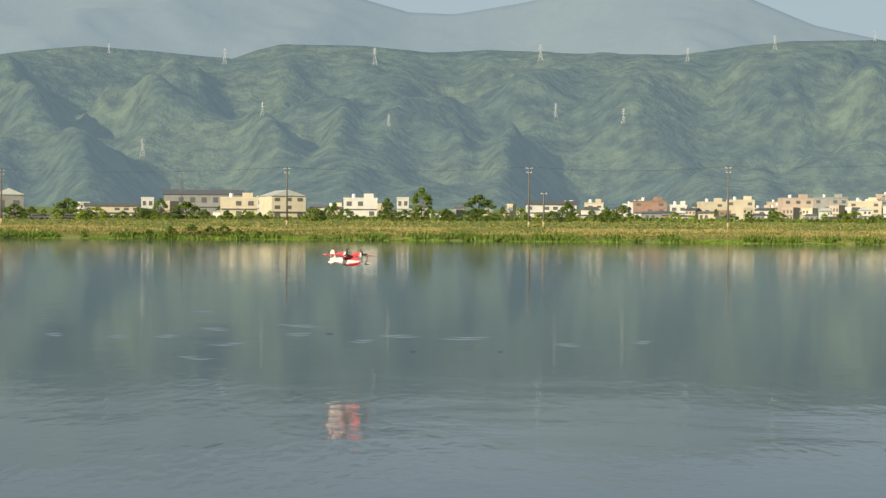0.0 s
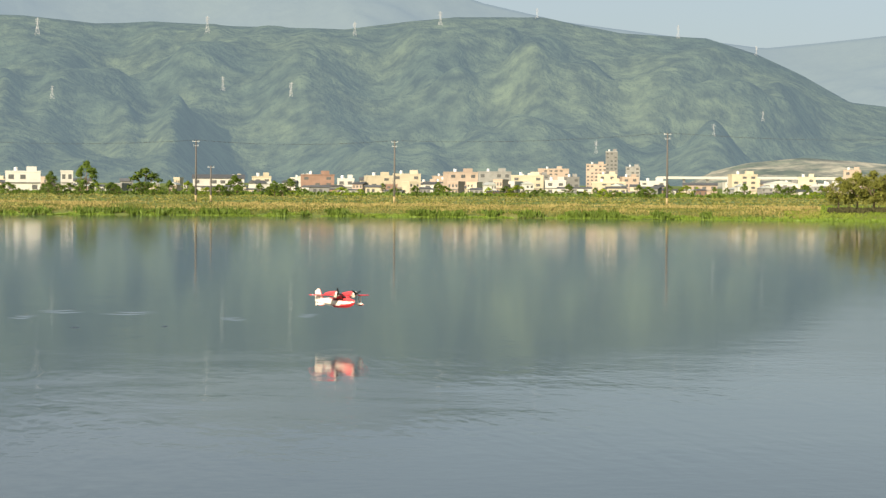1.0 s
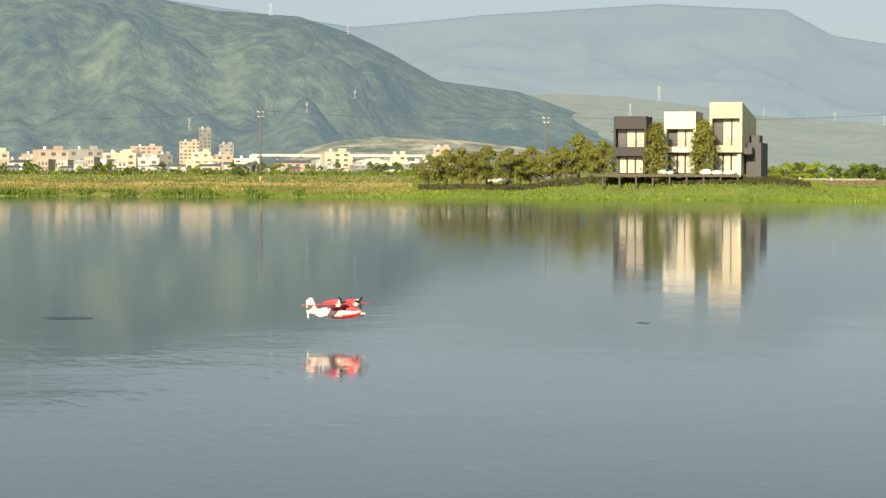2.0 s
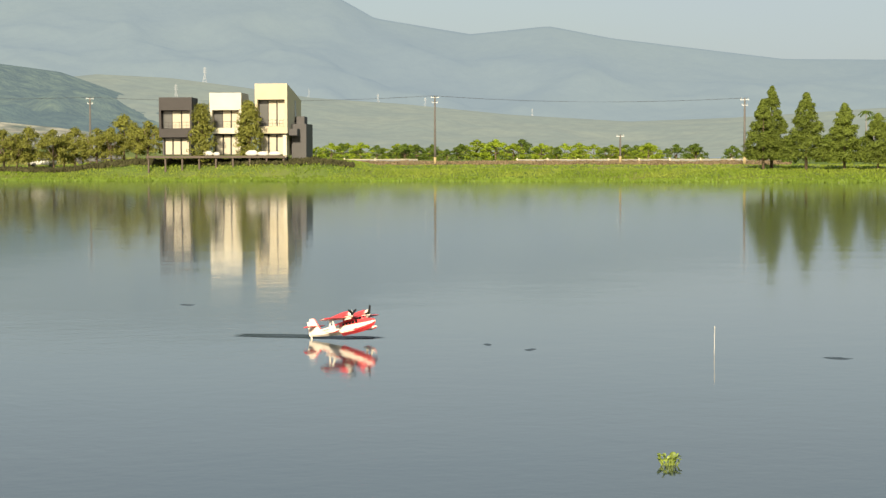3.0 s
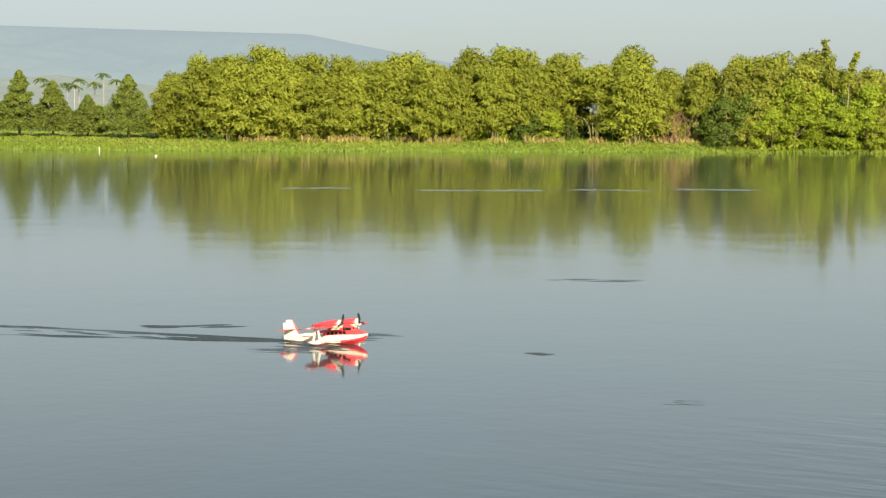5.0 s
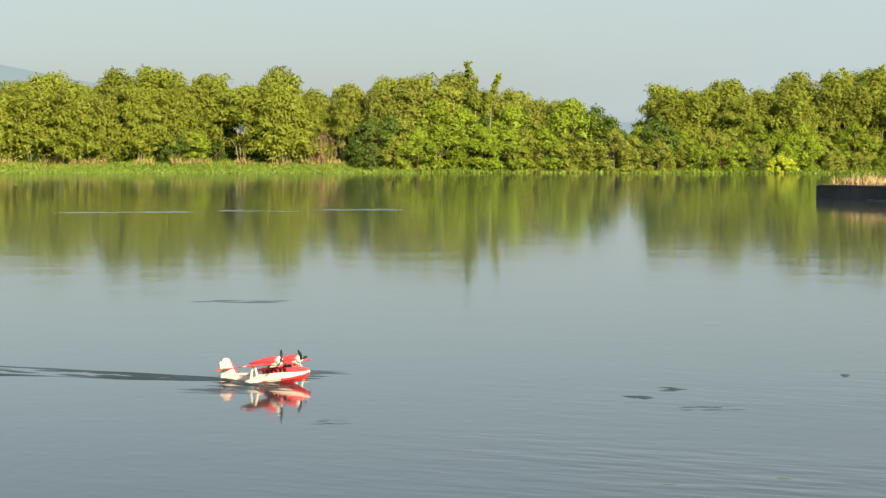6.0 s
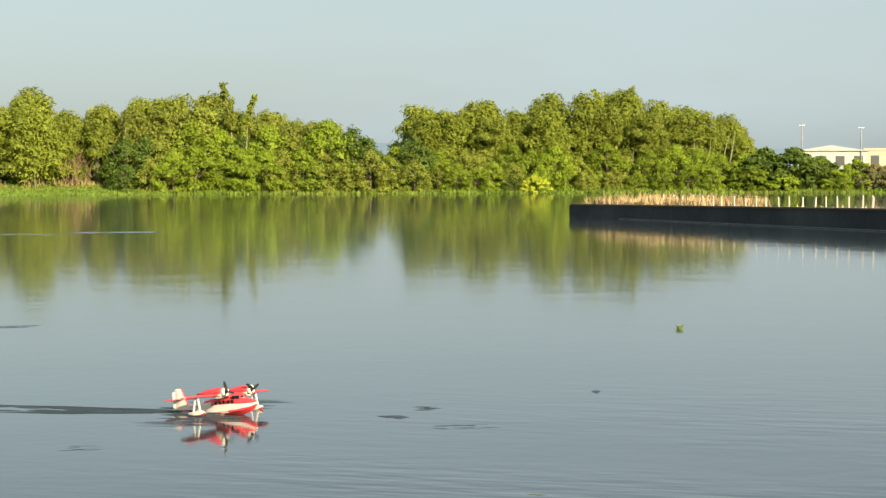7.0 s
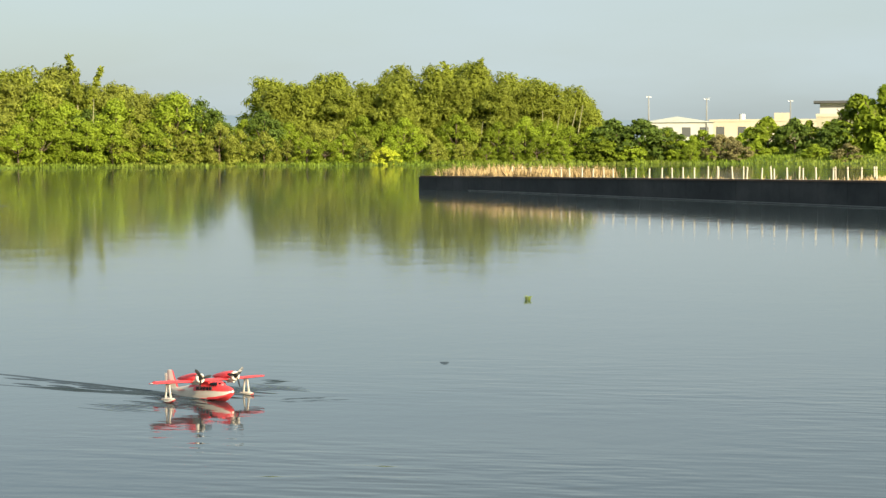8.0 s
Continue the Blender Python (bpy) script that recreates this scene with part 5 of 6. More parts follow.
hyacinth(at(80.25, 35.9, 0.0), 0.07, 3, "tiny green water plant afloat")

stake = thing("marker_stake", at(41.27, 29.5, 0), "thin white marker stake standing in the lake", "stake")
part("shaft", rod(bmesh.new(), (0, 0, -0.4), (0.01, 0, 0.36), 0.005, 0.004, 8), WHITE, stake, smooth=True)
part("tip", rod(bmesh.new(), (0.01, 0, 0.36), (0.011, 0, 0.40), 0.010, 0.007, 8), WHITE, stake, smooth=True)
post = thing("mooring_post", at(47.13, 228, 0), "pale wooden mooring post at the bank", "post")
part("shaft", rod(bmesh.new(), (0, 0, -0.5), (0, 0, 0.48), 0.065, 0.055, 8), POST, post, smooth=True)
float_ob = thing("float_ball", at(48.70, 189, 0.02), "small white float ball on the water", "buoy")
fb = bmesh.new()
bmesh.ops.create_uvsphere(fb, u_segments=12, v_segments=8, radius=0.13)
part("ball", fb, WHITE, float_ob, smooth=True)


def ripple(m, length, width, height, seed, label="small dark ripple on the calm water", rows=3, bend=1.2):
    """Low crests of water standing a little proud of the lake."""
    bm = bmesh.new()
    rng = random.Random(seed)
    for k in range(rows):
        off = (k - (rows - 1) / 2) * width
        ln = length * rng.uniform(0.55, 1.0)
        sh = rng.uniform(-0.2, 0.2) * length
        prev = None
        n = 18
        for i in range(n + 1):
            u = i / n
            env = math.sin(math.pi * u) ** 0.8
            x = (u - 0.5) * ln + sh
            y = off + 0.15 * width * math.sin(u * 9 + k) + width * bend * (u - 0.5) ** 2
            row = [bm.verts.new((x, y + s * width * 0.5 * env, height * env * math.exp(-3.5 * s * s) - 0.002 - 0.002 * abs(s))) for s in (-1, -0.5, 0, 0.5, 1)]
            if prev:
                for j in range(4):
                    bm.faces.new((prev[j], row[j], row[j + 1], prev[j + 1]))
            prev = row
    ob = part("ripple", bm, WATER, smooth=True, m=m)
    return tagged(ob, label, "ripple", "ripples on the lake")


def streaks(m, length, count, seed, deep, label, rise=0.009):
    """A loose group of thin crests, uneven in length, that lie along x."""
    rng = random.Random(seed)
    bm = bmesh.new()
    for k in range(count):
        ln = length * rng.uniform(0.16, 0.5)
        x0, y0 = rng.uniform(-0.5, 0.5) * (length - ln), rng.uniform(-0.5, 0.5) * deep
        wd, ht = deep * rng.uniform(0.03, 0.065), rise * rng.uniform(0.6, 1.2)
        prev = None
        for i in range(11):
            u = i / 10
            e = math.sin(math.pi * u) ** 0.7
            row = [bm.verts.new((x0 + (u - 0.5) * ln, y0 + wd * (q * e + 0.5 * math.sin(u * 6 + k)), ht * e * (1 - q * q) - 0.002)) for q in (-1, -0.5, 0, 0.5, 1)]
            if prev:
                for j in range(4):
                    bm.faces.new((prev[j], row[j], row[j + 1], prev[j + 1]))
            prev = row
    return tagged(part("ripple", bm, WATER, smooth=True, m=m), label, "ripple", "ripples on the lake")


for i, (b, d, ln) in enumerate(((44.62, 29.1, 0.45), (72.25, 23.2, 0.40), (26.51, 39.6, 0.28), (-3.18, 50.8, 0.35), (-0.77, 44.0, 0.3), (1.61, 44.2, 0.15), (59.47, 25.3, 0.4), (77.95, 25.8, 0.16), (34.9, 30.8, 0.2), (36.15, 30.0, 0.22))):
    ripple(at(b, d, 0.0), ln, 0.10, 0.016, i, "small dark ripple on the calm water", 2)
streaks(at(74.2, 22.3, 0.0, 4), 0.85, 16, 61, 0.42, "ring of dark ripples on the calm water", 0.006)
streaks(at(73.3, 24.0, 0.0, 2), 0.6, 9, 62, 0.35, "faint dark ripples on the calm water")
streaks(at(63.7, 21.0, 0.0, 2), 0.7, 10, 63, 0.4, "faint dark ripples on the calm water", 0.005)
streaks(at(61.2, 37.4, 0.0, -3), 2.2, 12, 64, 0.6, "long faint ripple on the calm water")
for i, (b, d, ln) in enumerate(((-7.0, 42.0, 0.55), (-6.0, 46.7, 0.75), (-8.89, 50.0, 0.6), (-6.45, 53.1, 0.8), (-3.9, 54.9, 0.9), (-1.17, 50.1, 1.1), (0.6, 49.3, 0.9), (-10.77, 50.8, 0.45), (-3.9, 50.7, 0.6), (-2.29, 47.9, 0.7),
                                (-6.61, 64.0, 0.7), (5.56, 48.3, 0.5), (-7.6, 50.0, 0.5), (3.4, 47.0, 0.5))):
    ripple(at(b, d, 0.0, 2), ln * (1.7 if d < 70 else 0.9), 0.80 * (d / 50) ** 1.1, 0.017 * (d / 50) ** 0.8, 40 + i, "pale streak of ripples on the calm water", 2, 0.0)
for i, (b, d, ln) in enumerate(((53.2, 92.5, 4.6), (56.9, 90.0, 4.2), (58.6, 90.3, 6.5), (61.4, 91.5, 5.5), (64.4, 93.3, 5.5))):
    streaks(at(b, d, 0.0, 1.5), ln, 16, 80 + i, 2.2, "long pale streak of ripples before the grove", 0.007)


# ---- the model seaplane ----
RED = material("glossy_red_foam", (0.82, 0.060, 0.066), 0.38, 0.06, 8.0)
IVORY_PAINT = material("glossy_white_foam", (0.84, 0.74, 0.61), 0.40, 0.05, 8.0)
BLACK = material("black_plastic", (0.015, 0.015, 0.015), 0.4, 0.1, 20.0)


def loft(bm, sections, close=True, paint=None, cap=0):
    """Skin over rings of points; paint gives the material slot of each face from its ring and place in the ring."""
    prev = None
    for k, pts in enumerate(sections):
        ring = [bm.verts.new(p) for p in pts]
        n = len(ring)
        if prev:
            for i in range(n):
                f = bm.faces.new((prev[i], ring[i], ring[(i + 1) % n], prev[(i + 1) % n]))
                f.material_index = paint(k, i, n) if paint else 0
        elif close:
            bm.faces.new(ring[::-1]).material_index = cap
        prev = ring
    if close:
        bm.faces.new(prev).material_index = cap
    bmesh.ops.recalc_face_normals(bm, faces=bm.faces)
    return bm


def seaplane():
    sp = thing("model_seaplane", Matrix(), "red and white twin-engine radio-controlled flying boat", "model aircraft")
    # hull: lofted sections x, half width, keel, deck; blunt rounded bow, step under the wing, tail sweeping up
    secs = ((0.600, 0.012, 0.112, 0.142), (0.590, 0.026, 0.094, 0.156), (0.565, 0.040, 0.068, 0.170), (0.52, 0.053, 0.042, 0.183), (0.45, 0.066, 0.020, 0.198), (0.36, 0.076, 0.006, 0.214), (0.24, 0.082, 0.0, 0.224),
            (0.10, 0.083, 0.0, 0.226), (-0.02, 0.080, 0.002, 0.220), (-0.022, 0.078, 0.024, 0.220), (-0.14, 0.068, 0.034, 0.206), (-0.28, 0.054, 0.050, 0.190), (-0.42, 0.038, 0.068, 0.178), (-0.54, 0.024, 0.088, 0.172), (-0.60, 0.010, 0.100, 0.168))
    rings = []
    for x, hw, zk, zt in secs:
        hgt = zt - zk
        chine = zk + min(0.044, 0.25 * hgt)
        prof = [(0, zk), (hw * 0.97, chine), (hw, chine + 0.12 * hgt), (hw * 0.99, zk + 0.64 * hgt), (hw * 0.90, zk + 0.81 * hgt), (hw * 0.52, zk + 0.97 * hgt), (0, zt)]
        rings.append([(x, y, z) for y, z in prof] + [(x, -y, z) for y, z in prof[-2:0:-1]])

    def hull_paint(k, i, n):
        band = min(i, n - 1 - i)                       # 0 keel, 1 chine, 2 side, 3 upper side, 4-5 deck
        mid = (secs[k][0] + secs[k - 1][0]) / 2
        return 0 if (band == 0 and mid > -0.02) or (band == 1 and mid > 0.22) or (band == 3 and mid > 0.02) or (band >= 4 and mid > -0.16) else 1
    hull = part("hull", mesh_of("hull", loft(bmesh.new(), rings, paint=hull_paint, cap=1), [RED, IVORY_PAINT], True), None, sp, "white hull with a red bow bottom and a red upper side")
    hull.data.set_sharp_from_angle(angle=radians(32))
    for s in (-1, 1):
        for k in range(5):
            x = 0.045 + 0.060 * k
            part("cabin_window", boxed(x, x + 0.040, s * 0.078 - 0.008, s * 0.078 + 0.008, 0.150, 0.188, bevel=0.003), PANE_PLANE, hull)
        part("rub_strake", boxed(-0.02, 0.44, s * 0.0815 - 0.004, s * 0.0815 + 0.0035, 0.056, 0.062), RED, hull)
        part("stripe", boxed(-0.34, -0.20, s * 0.060 - 0.008, s * 0.060 + 0.003, 0.146, 0.153), RED, hull)
    cab = bmesh.new()
    bmesh.ops.create_uvsphere(cab, u_segments=18, v_segments=12, radius=1.0, matrix=Matrix.Translation((0.335, 0, 0.197)) @ Matrix.Diagonal((0.115, 0.064, 0.052, 1)))
    cabin = part("cockpit", cab, RED, sp, smooth=True)
    for s in (-1, 1):
        part("cockpit_window", boxed(0.275, 0.395, s * 0.055 - 0.012, s * 0.055 + 0.012, 0.192, 0.232, bevel=0.008), PANE_PLANE, cabin)
    part("windscreen", boxed(0.398, 0.430, -0.042, 0.042, 0.200, 0.228, bevel=0.006), PANE_PLANE, cabin)
    # wing with a rounded section
    foil = [(1.0, 0.0), (0.96, 0.05), (0.8, 0.105), (0.55, 0.10), (0.3, 0.06), (0.0, 0.0), (0.3, -0.02), (0.6, -0.03), (0.9, -0.03)]
    wr = []
    for y, ch, le in ((-0.745, 0.10, 0.205), (-0.73, 0.15, 0.225), (-0.66, 0.175, 0.240), (-0.28, 0.235, 0.268), (0.28, 0.235, 0.268), (0.66, 0.175, 0.240), (0.73, 0.15, 0.225), (0.745, 0.10, 0.205)):
        wr.append([(le - ch * (1 - u), y, 0.244 + 0.016 * abs(y) + ch * v) for u, v in foil])
    wing = part("wing", loft(bmesh.new(), wr), RED, sp, "high red wing", smooth=True)
    wing.data.set_sharp_from_angle(angle=radians(40))
    part("wing_pylon", boxed(0.04, 0.25, -0.054, 0.054, 0.205, 0.262, bevel=0.012), RED, sp)
    for s in (-1, 1):
        part("aileron", boxed(0.052, 0.085, min(s * 0.40, s * 0.66), max(s * 0.40, s * 0.66), 0.2525, 0.2585), IVORY_PAINT, wing)
        part("tip_cap", boxed(0.14, 0.19, min(s * 0.731, s * 0.750), max(s * 0.731, s * 0.750), 0.2535, 0.2655, bevel=0.005), IVORY_PAINT, wing, "white wing-tip cap")
    # engines
    props = []
    zc = 0.286

    def circle(x, y, r, k=16):
        return [(x, y + r * math.cos(i * 2 * math.pi / k), zc + r * math.sin(i * 2 * math.pi / k)) for i in range(k)]
    for s in (-1, 1):
        y = 0.235 * s
        cone = ((0.318, 0.050), (0.28, 0.057), (0.22, 0.057), (0.14, 0.050), (0.05, 0.036), (-0.03, 0.020), (-0.08, 0.006))
        nac = part("nacelle", mesh_of("nacelle", loft(bmesh.new(), [circle(x, y, r) for x, r in cone], paint=lambda k, i, n: 1 if k < 3 and i in (9, 10, 11, 12, 13, 14) else 0), [RED, IVORY_PAINT], True),
                   None, sp, "red engine nacelle with a white underside at the front")
        cowl = ((0.314, 0.051), (0.338, 0.054), (0.358, 0.050), (0.364, 0.040), (0.350, 0.034), (0.335, 0.033))
        part("cowl_ring", loft(bmesh.new(), [circle(x, y, r) for x, r in cowl]), IVORY_PAINT, nac, "white cowling ring", smooth=True)
        part("engine_face", rod(bmesh.new(), (0.333, y, zc), (0.352, y, zc), 0.030, 0.022, 14), BLACK, nac, "dark engine face")
        part("air_scoop", boxed(0.20, 0.325, y - 0.016, y + 0.016, zc - 0.072, zc - 0.046, bevel=0.006), IVORY_PAINT, nac, "white air scoop")
        pr = new("propeller", mesh_of("propeller", rod(bmesh.new(), (-0.02, 0, 0), (0.020, 0, 0), 0.015, 0.005, 10), BLACK))
        pr.parent = sp
        pr["label"] = "black three-bladed propeller"
        for k in range(3):
            blade = []
            for r, wv, tw in ((0.008, 0.009, 50), (0.04, 0.017, 35), (0.085, 0.017, 24), (0.118, 0.012, 19), (0.128, 0.005, 18)):
                t = radians(tw)
                blade.append([(sx * wv * math.sin(t) + th, sx * wv * math.cos(t), r) for sx, th in ((-1, 0.002), (1, 0.002), (1, -0.002), (-1, -0.002))])
            part("blade", loft(bmesh.new(), blade), BLACK, pr, m=pose(0, 0, 0, 120 * k, 0, 0))
        props.append((pr, y, zc))
    # wing-tip floats on splayed twin struts
    for s in (-1, 1):
        y = 0.525 * s
        fr = []
        for x, hw, zk, zt in ((0.275, 0.004, 0.070, 0.080), (0.245, 0.020, 0.050, 0.092), (0.19, 0.028, 0.038, 0.098), (0.11, 0.028, 0.040, 0.097), (0.05, 0.018, 0.056, 0.092), (0.015, 0.005, 0.074, 0.084)):
            fr.append([(x, y + yy, z) for yy, z in ((0, zk), (hw, zk + 0.014), (hw, zt - 0.012), (0, zt), (-hw, zt - 0.012), (-hw, zk + 0.014))])
        fl = part("wing_float", mesh_of("wing_float", loft(bmesh.new(), fr, paint=lambda k, i, n: 0 if i in (0, 5) else 1), [RED, IVORY_PAINT]), None, sp, "white wing-tip float with a red bottom")
        for foot, head in ((0.190, 0.172), (0.100, 0.130)):
            bm = rod(bmesh.new(), (foot, y, 0.080), (head, y, 0.262), 0.011, 0.010, 8)
            bmesh.ops.scale(bm, vec=(1.5, 0.7, 1.0), verts=bm.verts, space=Matrix.Translation((-(foot + head) / 2, -y, 0)))
            part("strut", bm, IVORY_PAINT, fl)
    # tail: broad fin with an upright trailing edge, rudder, small rudder in the water
    fin_rings = []
    for z, x0, x1, th in ((0.150, -0.605, -0.340, 0.015), (0.18, -0.608, -0.405, 0.014), (0.23, -0.610, -0.432, 0.012), (0.30, -0.610, -0.468, 0.010), (0.358, -0.606, -0.494, 0.008), (0.374, -0.592, -0.520, 0.003)):
        fin_rings.append([(x0 + (x1 - x0) * u, th * v, z) for u, v in ((0, 0.3), (0.35, 1), (0.90, 0.6), (1, 0), (0.90, -0.6), (0.35, -1), (0, -0.3))])
    fin = part("tail_fin", mesh_of("tail_fin", loft(bmesh.new(), fin_rings, paint=lambda k, i, n: 0 if i in (2, 3) and k > 1 else 1), [RED, IVORY_PAINT]), None, sp, "white tail fin with a red leading edge")
    part("rudder", boxed(-0.650, -0.611, -0.006, 0.006, 0.108, 0.338, bevel=0.004), IVORY_PAINT, sp)
    part("water_rudder", boxed(-0.632, -0.602, -0.005, 0.005, 0.018, 0.104, bevel=0.004), IVORY_PAINT, sp, "white water rudder under the tail")
    tr = []
    for y, x0, x1 in ((-0.235, -0.575, -0.51), (-0.22, -0.595, -0.480), (0, -0.605, -0.45), (0.22, -0.595, -0.480), (0.235, -0.575, -0.51)):
        tr.append([(x0 + (x1 - x0) * u, y, 0.246 + 0.008 * v) for u, v in ((0, 0), (0.4, 1), (0.8, 1), (1, 0), (0.8, -1), (0.4, -1))])
    part("tailplane", loft(bmesh.new(), tr), RED, sp, "red tailplane across the fin")
    return sp, props


PANE_PLANE = glass("smoked_window", (0.01, 0.01, 0.012), 0.15)
plane, propellers = seaplane()


def wake():
    """Two low diverging crests and a churned strip between them, trailing behind the hull along -x."""
    w = thing("wake", Matrix(), "dark V-shaped wake trailing behind the seaplane", "wake")
    for s in (-1, 1):
        bm = bmesh.new()
        prev = None
        n = 90
        for i in range(n + 1):
            u = i / n
            d = 9.0 * u
            env = min(1.0, 0.35 + 8 * u) * (1 - u) ** 0.8 * max(0.0, 0.62 + 0.85 * noise.noise(Vector((d * 1.1, s * 7.0, 0))))
            yc = s * (0.06 + 0.125 * d ** 0.9) + 0.008 * math.sin(d * 5)
            hw = 0.030 + 0.0045 * d + 0.010 * noise.noise(Vector((d * 2.0, s * 3.0, 5.0)))
            row = [bm.verts.new((-d, yc + hw * q, 0.024 * env * math.exp(-3.2 * q * q) - 0.002 - 0.003 * abs(q))) for q in (-1, -0.6, -0.25, 0, 0.25, 0.6, 1)]
            if prev:
                for j in range(6):
                    bm.faces.new((prev[j], prev[j + 1], row[j + 1], row[j]))
            prev = row
        bmesh.ops.recalc_face_normals(bm, faces=bm.faces)
        part("crest", bm, WATER, w, smooth=True)
    bm = bmesh.new()
    rng = random.Random(6)
    for k in range(26):
        d = 0.3 + 6.5 * (k / 26) ** 1.3
        y0 = rng.uniform(-1, 1) * 0.17 * d ** 0.85
        prev = None
        for i in range(9):
            u = i / 8
            e = math.sin(math.pi * u)
            row = [bm.verts.new((-d - 0.5 * (u - 0.5), y0 + q * 0.035 * e, 0.014 * e * (1 - abs(q)) * (1 - k / 30) - 0.002)) for q in (-1, 0, 1)]
            if prev:
                for j in range(2):
                    bm.faces.new((prev[j], prev[j + 1], row[j + 1], row[j]))
            prev = row
    bmesh.ops.recalc_face_normals(bm, faces=bm.faces)
    tagged(part("churned_water", bm, WATER, w), kind="stuff")
    rings = bmesh.new()
    for side in (-1, 1):
        for k in range(15):                             # wavelets that run out from the hull on both sides
            y0, ln = side * (0.10 + 0.085 * k), rng.uniform(0.5, 1.1)
            x0, prev = 0.35 + rng.uniform(-0.35, 0.25), None
            for i in range(13):
                u = i / 12
                e = math.sin(math.pi * u)
                row = [rings.verts.new((x0 + ln * (u - 0.5), y0 + side * 0.10 * (u - 0.5) ** 2 + q * 0.032 * e, 0.0120 * (1 - k / 19) * e * (1 - q * q) - 0.002)) for q in (-1, -0.4, 0.4, 1)]
                if prev:
                    for j in range(3):
                        rings.faces.new((prev[j], prev[j + 1], row[j + 1], row[j]))
                prev = row
    bmesh.ops.recalc_face_normals(rings, faces=rings.faces)
    tagged(part("hull_ripples", rings, WATER, w, smooth=True), kind="stuff")
    return w


wake_ob = wake()
splash = streaks(Matrix(), 1.15, 22, 91, 0.46, "dark disturbed water where the hull first touched down", 0.016)
second_splash = streaks(Matrix(), 2.6, 34, 92, 0.50, "dark streaks of disturbed water where the hull touched again", 0.014)
late_ripple = streaks(Matrix(), 1.7, 8, 93, 0.45, "dark ripples that run out from the wake")

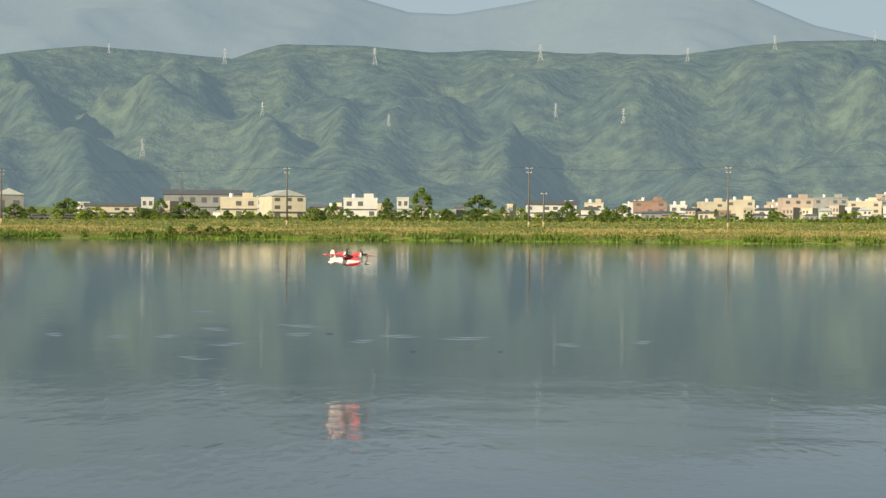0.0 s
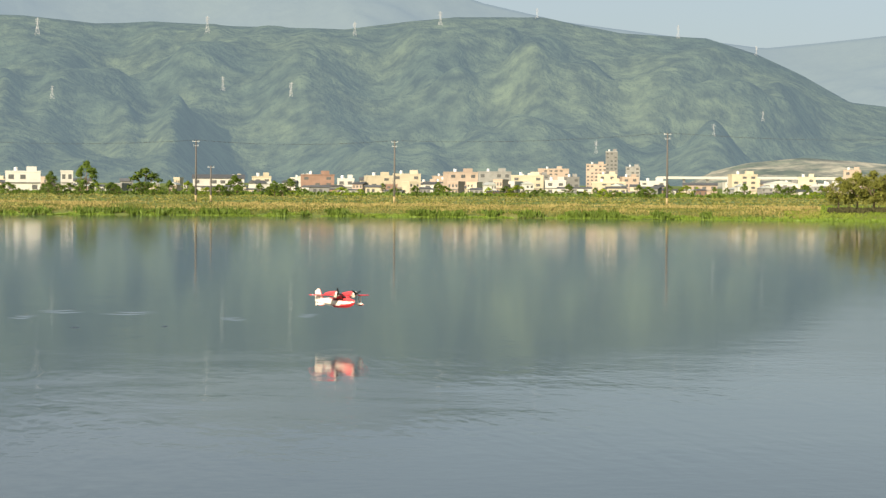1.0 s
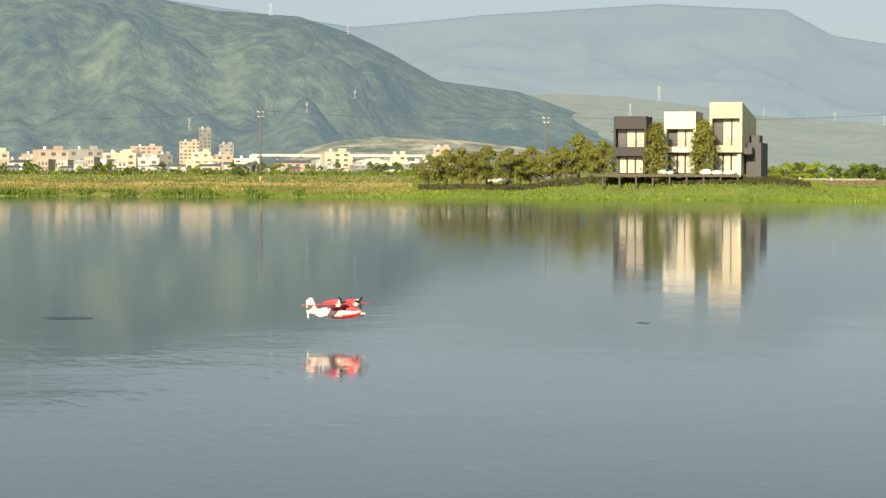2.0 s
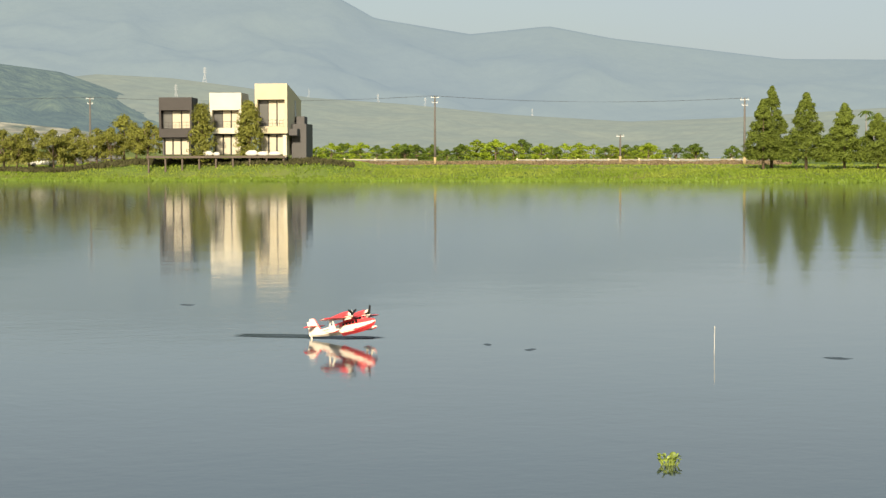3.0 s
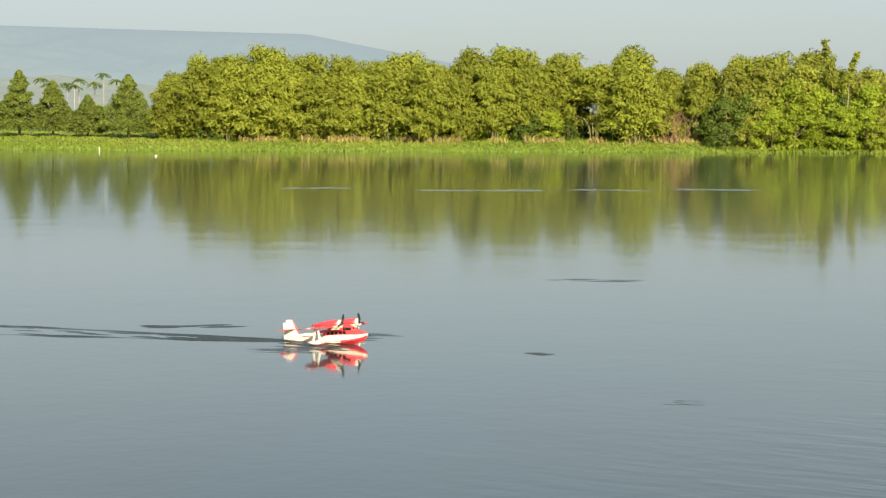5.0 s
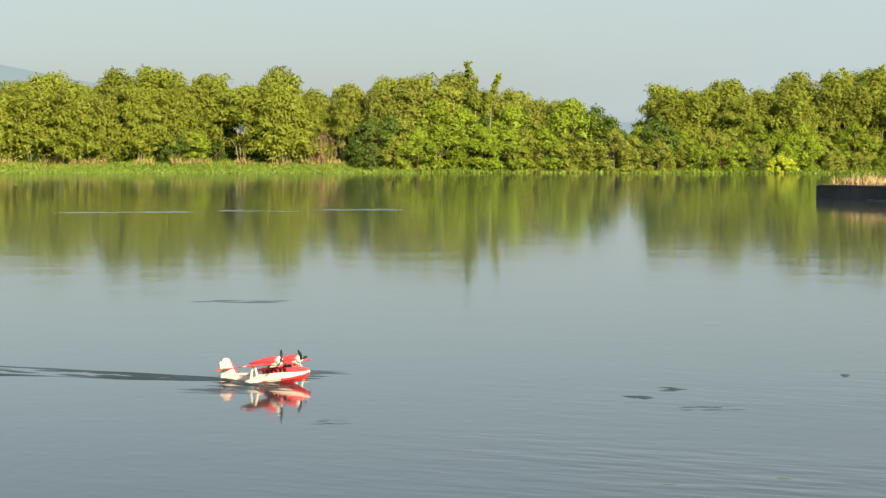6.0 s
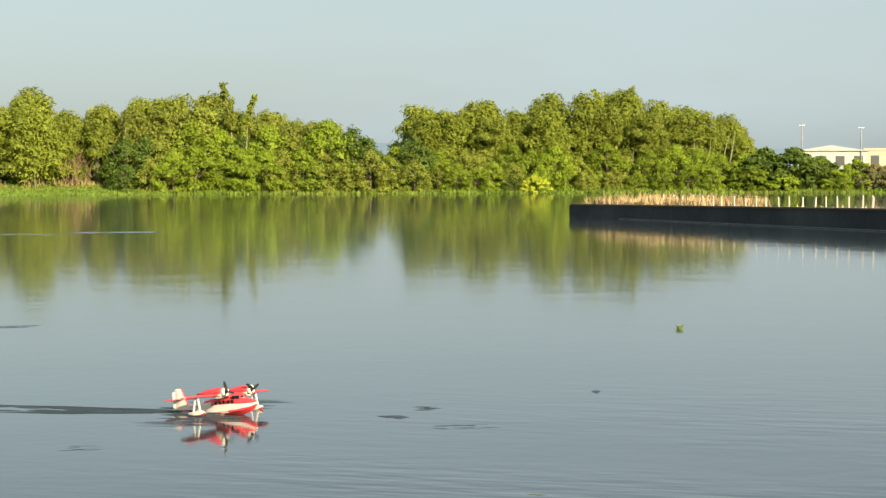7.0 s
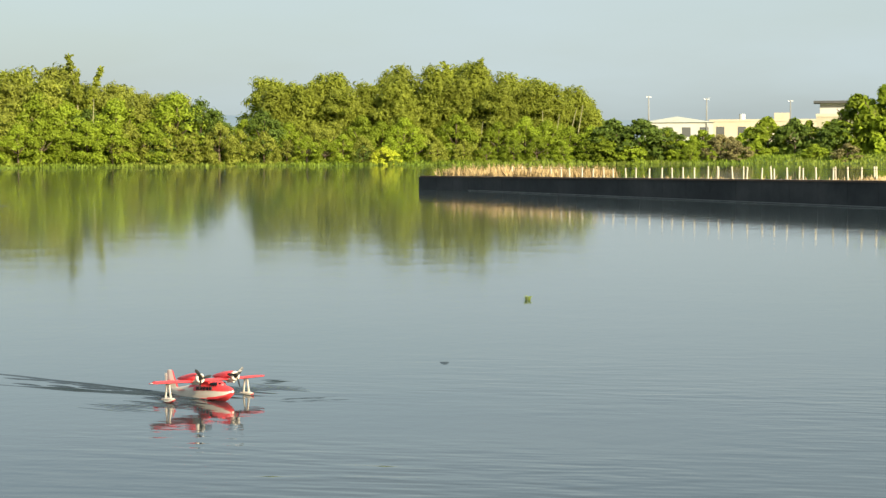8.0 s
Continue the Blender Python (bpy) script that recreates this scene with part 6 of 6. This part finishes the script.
# seconds, x, y, keel height, heading (bearing), nose-up, lean
FLIGHT = [
    (0.0, -2.35, 49.05, 1.744, 142, -0.6, -2.0),
    (0.2, -0.86, 47.57, 1.595, 143, -0.3, -2.0),
    (0.4, 0.55, 46.09, 1.392, 143, 1.0, -1.9),
    (0.5, 1.24, 45.35, 1.276, 144, 0.4, -1.9),
    (0.6, 1.92, 44.60, 1.160, 145, -0.4, -1.9),
    (0.8, 3.31, 43.11, 0.889, 146, 0.1, -1.9),
    (1.0, 4.67, 41.61, 0.544, 146, 0.9, -1.9),
    (1.2, 6.07, 40.09, 0.200, 146, 0.0, -1.8),
    (1.3, 6.76, 39.33, 0.001, 146, 0.6, -1.8),
    (1.4, 7.38, 38.58, 0.020, 147, 6.8, -1.8),
    (1.5, 8.04, 37.82, 0.194, 147, 10.3, -1.8),
    (1.6, 8.67, 37.07, 0.263, 147, 10.3, -1.8),
    (1.7, 9.27, 36.33, 0.306, 147, 4.3, -1.8),
    (2.0, 11.01, 34.15, 0.315, 148, 2.7, -1.7),
    (2.4, 13.14, 31.20, 0.205, 151, 1.2, -1.6),
    (2.8, 15.21, 28.32, 0.055, 153, 0.8, -1.6),
    (2.9, 15.73, 27.69, -0.004, 154, 8.4, -1.6),
    (3.0, 16.23, 27.07, 0.075, 154, 13.2, -1.6),
    (3.1, 16.68, 26.45, 0.091, 155, 10.8, -1.5),
    (3.2, 17.11, 25.86, 0.081, 155, 7.7, -1.5),
    (3.3, 17.54, 25.26, 0.025, 156, 3.9, -1.5),
    (3.4, 17.94, 24.67, -0.047, 156, 8.1, -1.5),
    (3.5, 18.31, 24.08, -0.048, 157, 9.3, -1.5),
    (3.6, 18.65, 23.49, -0.051, 158, 7.0, -1.6),
    (3.8, 19.26, 22.34, -0.045, 161, 2.7, -1.7),
    (4.0, 19.73, 21.15, -0.053, 163, 5.4, -1.8),
    (4.3, 20.30, 19.40, -0.048, 165, 4.2, -1.9),
    (4.5, 20.63, 18.28, -0.050, 166, 4.1, -2.0),
    (4.8, 21.09, 16.74, -0.050, 170, 4.7, -2.1),
    (5.0, 21.35, 15.76, -0.050, 173, 5.6, -2.1),
    (5.2, 21.57, 14.82, -0.050, 175, 6.8, -2.2),
    (5.7, 21.76, 12.75, -0.050, 179, 7.2, -2.3),
    (6.3, 21.81, 10.71, -0.050, 186, 7.6, -2.5),
    (6.5, 21.86, 10.20, -0.048, 188, 8.4, -2.4),
    (6.7, 21.89, 9.77, -0.053, 192, 7.1, -2.2),
    (6.9, 21.96, 9.38, -0.062, 195, 7.3, -2.1),
    (7.1, 22.00, 9.01, -0.059, 198, 7.7, -2.0),
    (7.3, 21.95, 8.64, -0.066, 203, 6.4, -1.9),
    (7.5, 21.82, 8.29, -0.060, 208, 6.4, -1.8),
    (7.7, 21.63, 7.88, -0.066, 211, 5.4, -1.6),
    (7.8, 21.55, 7.69, -0.065, 213, 5.0, -1.6),
    (8.0, 21.41, 7.34, -0.062, 215, 4.9, -1.5),
]


def motions():
    walk(plane, [(t, pose(x, y, z, 0, 0, 90 - hd) @ pose(0, 0, 0, lean, -up, 0)) for t, x, y, z, hd, up, lean in FLIGHT])
    # the wake follows in the line of travel, under the surface until the hull has settled
    rows = []
    for i, (t, x, y, z, hd, up, lean) in enumerate(FLIGHT):
        x0, y0 = FLIGHT[max(i - 2, 0)][1:3]
        course = math.degrees(math.atan2(y - y0, x - x0)) if i else -41
        deep = float(np.interp(t, [3.2, 3.4], [-0.12, 0.003]))
        dip = float(np.interp(t, [3.4, 3.5, 4.0, 4.5], [1.1, 0.75, 0.15, 0.0]))      # the young wake is short: its far end lies under
        rows.append((t, pose(x - 0.35 * math.cos(radians(course)), y - 0.35 * math.sin(radians(course)), deep, 0, 0, course) @ pose(0, 0, 0, 0, -dip, 0)))
    walk(wake_ob, rows)
    for k, (pr, y, zc) in enumerate(propellers):
        walk(pr, [(0.1 * i, pose(0.372, y, zc, 74 * i + 37 * k, 0, 0)) for i in range(81)])
    # disturbed water rises where and when the hull touches, then stays in its place
    for ob, when, m in ((splash, 1.35, pose(7.45, 40.2, 0, 0, 0, -15)), (second_splash, 2.9, pose(16.1, 28.0, 0, 0, 0, -50)), (late_ripple, 4.6, pose(22.0, 18.6, 0, 0, 0, -44))):
        under = pose(0, 0, -0.12) @ m
        walk(ob, [(0.0, under), (when, under), (when + 0.1, pose(0, 0, 0.003) @ m), (8.0, pose(0, 0, 0.003) @ m)])


motions()
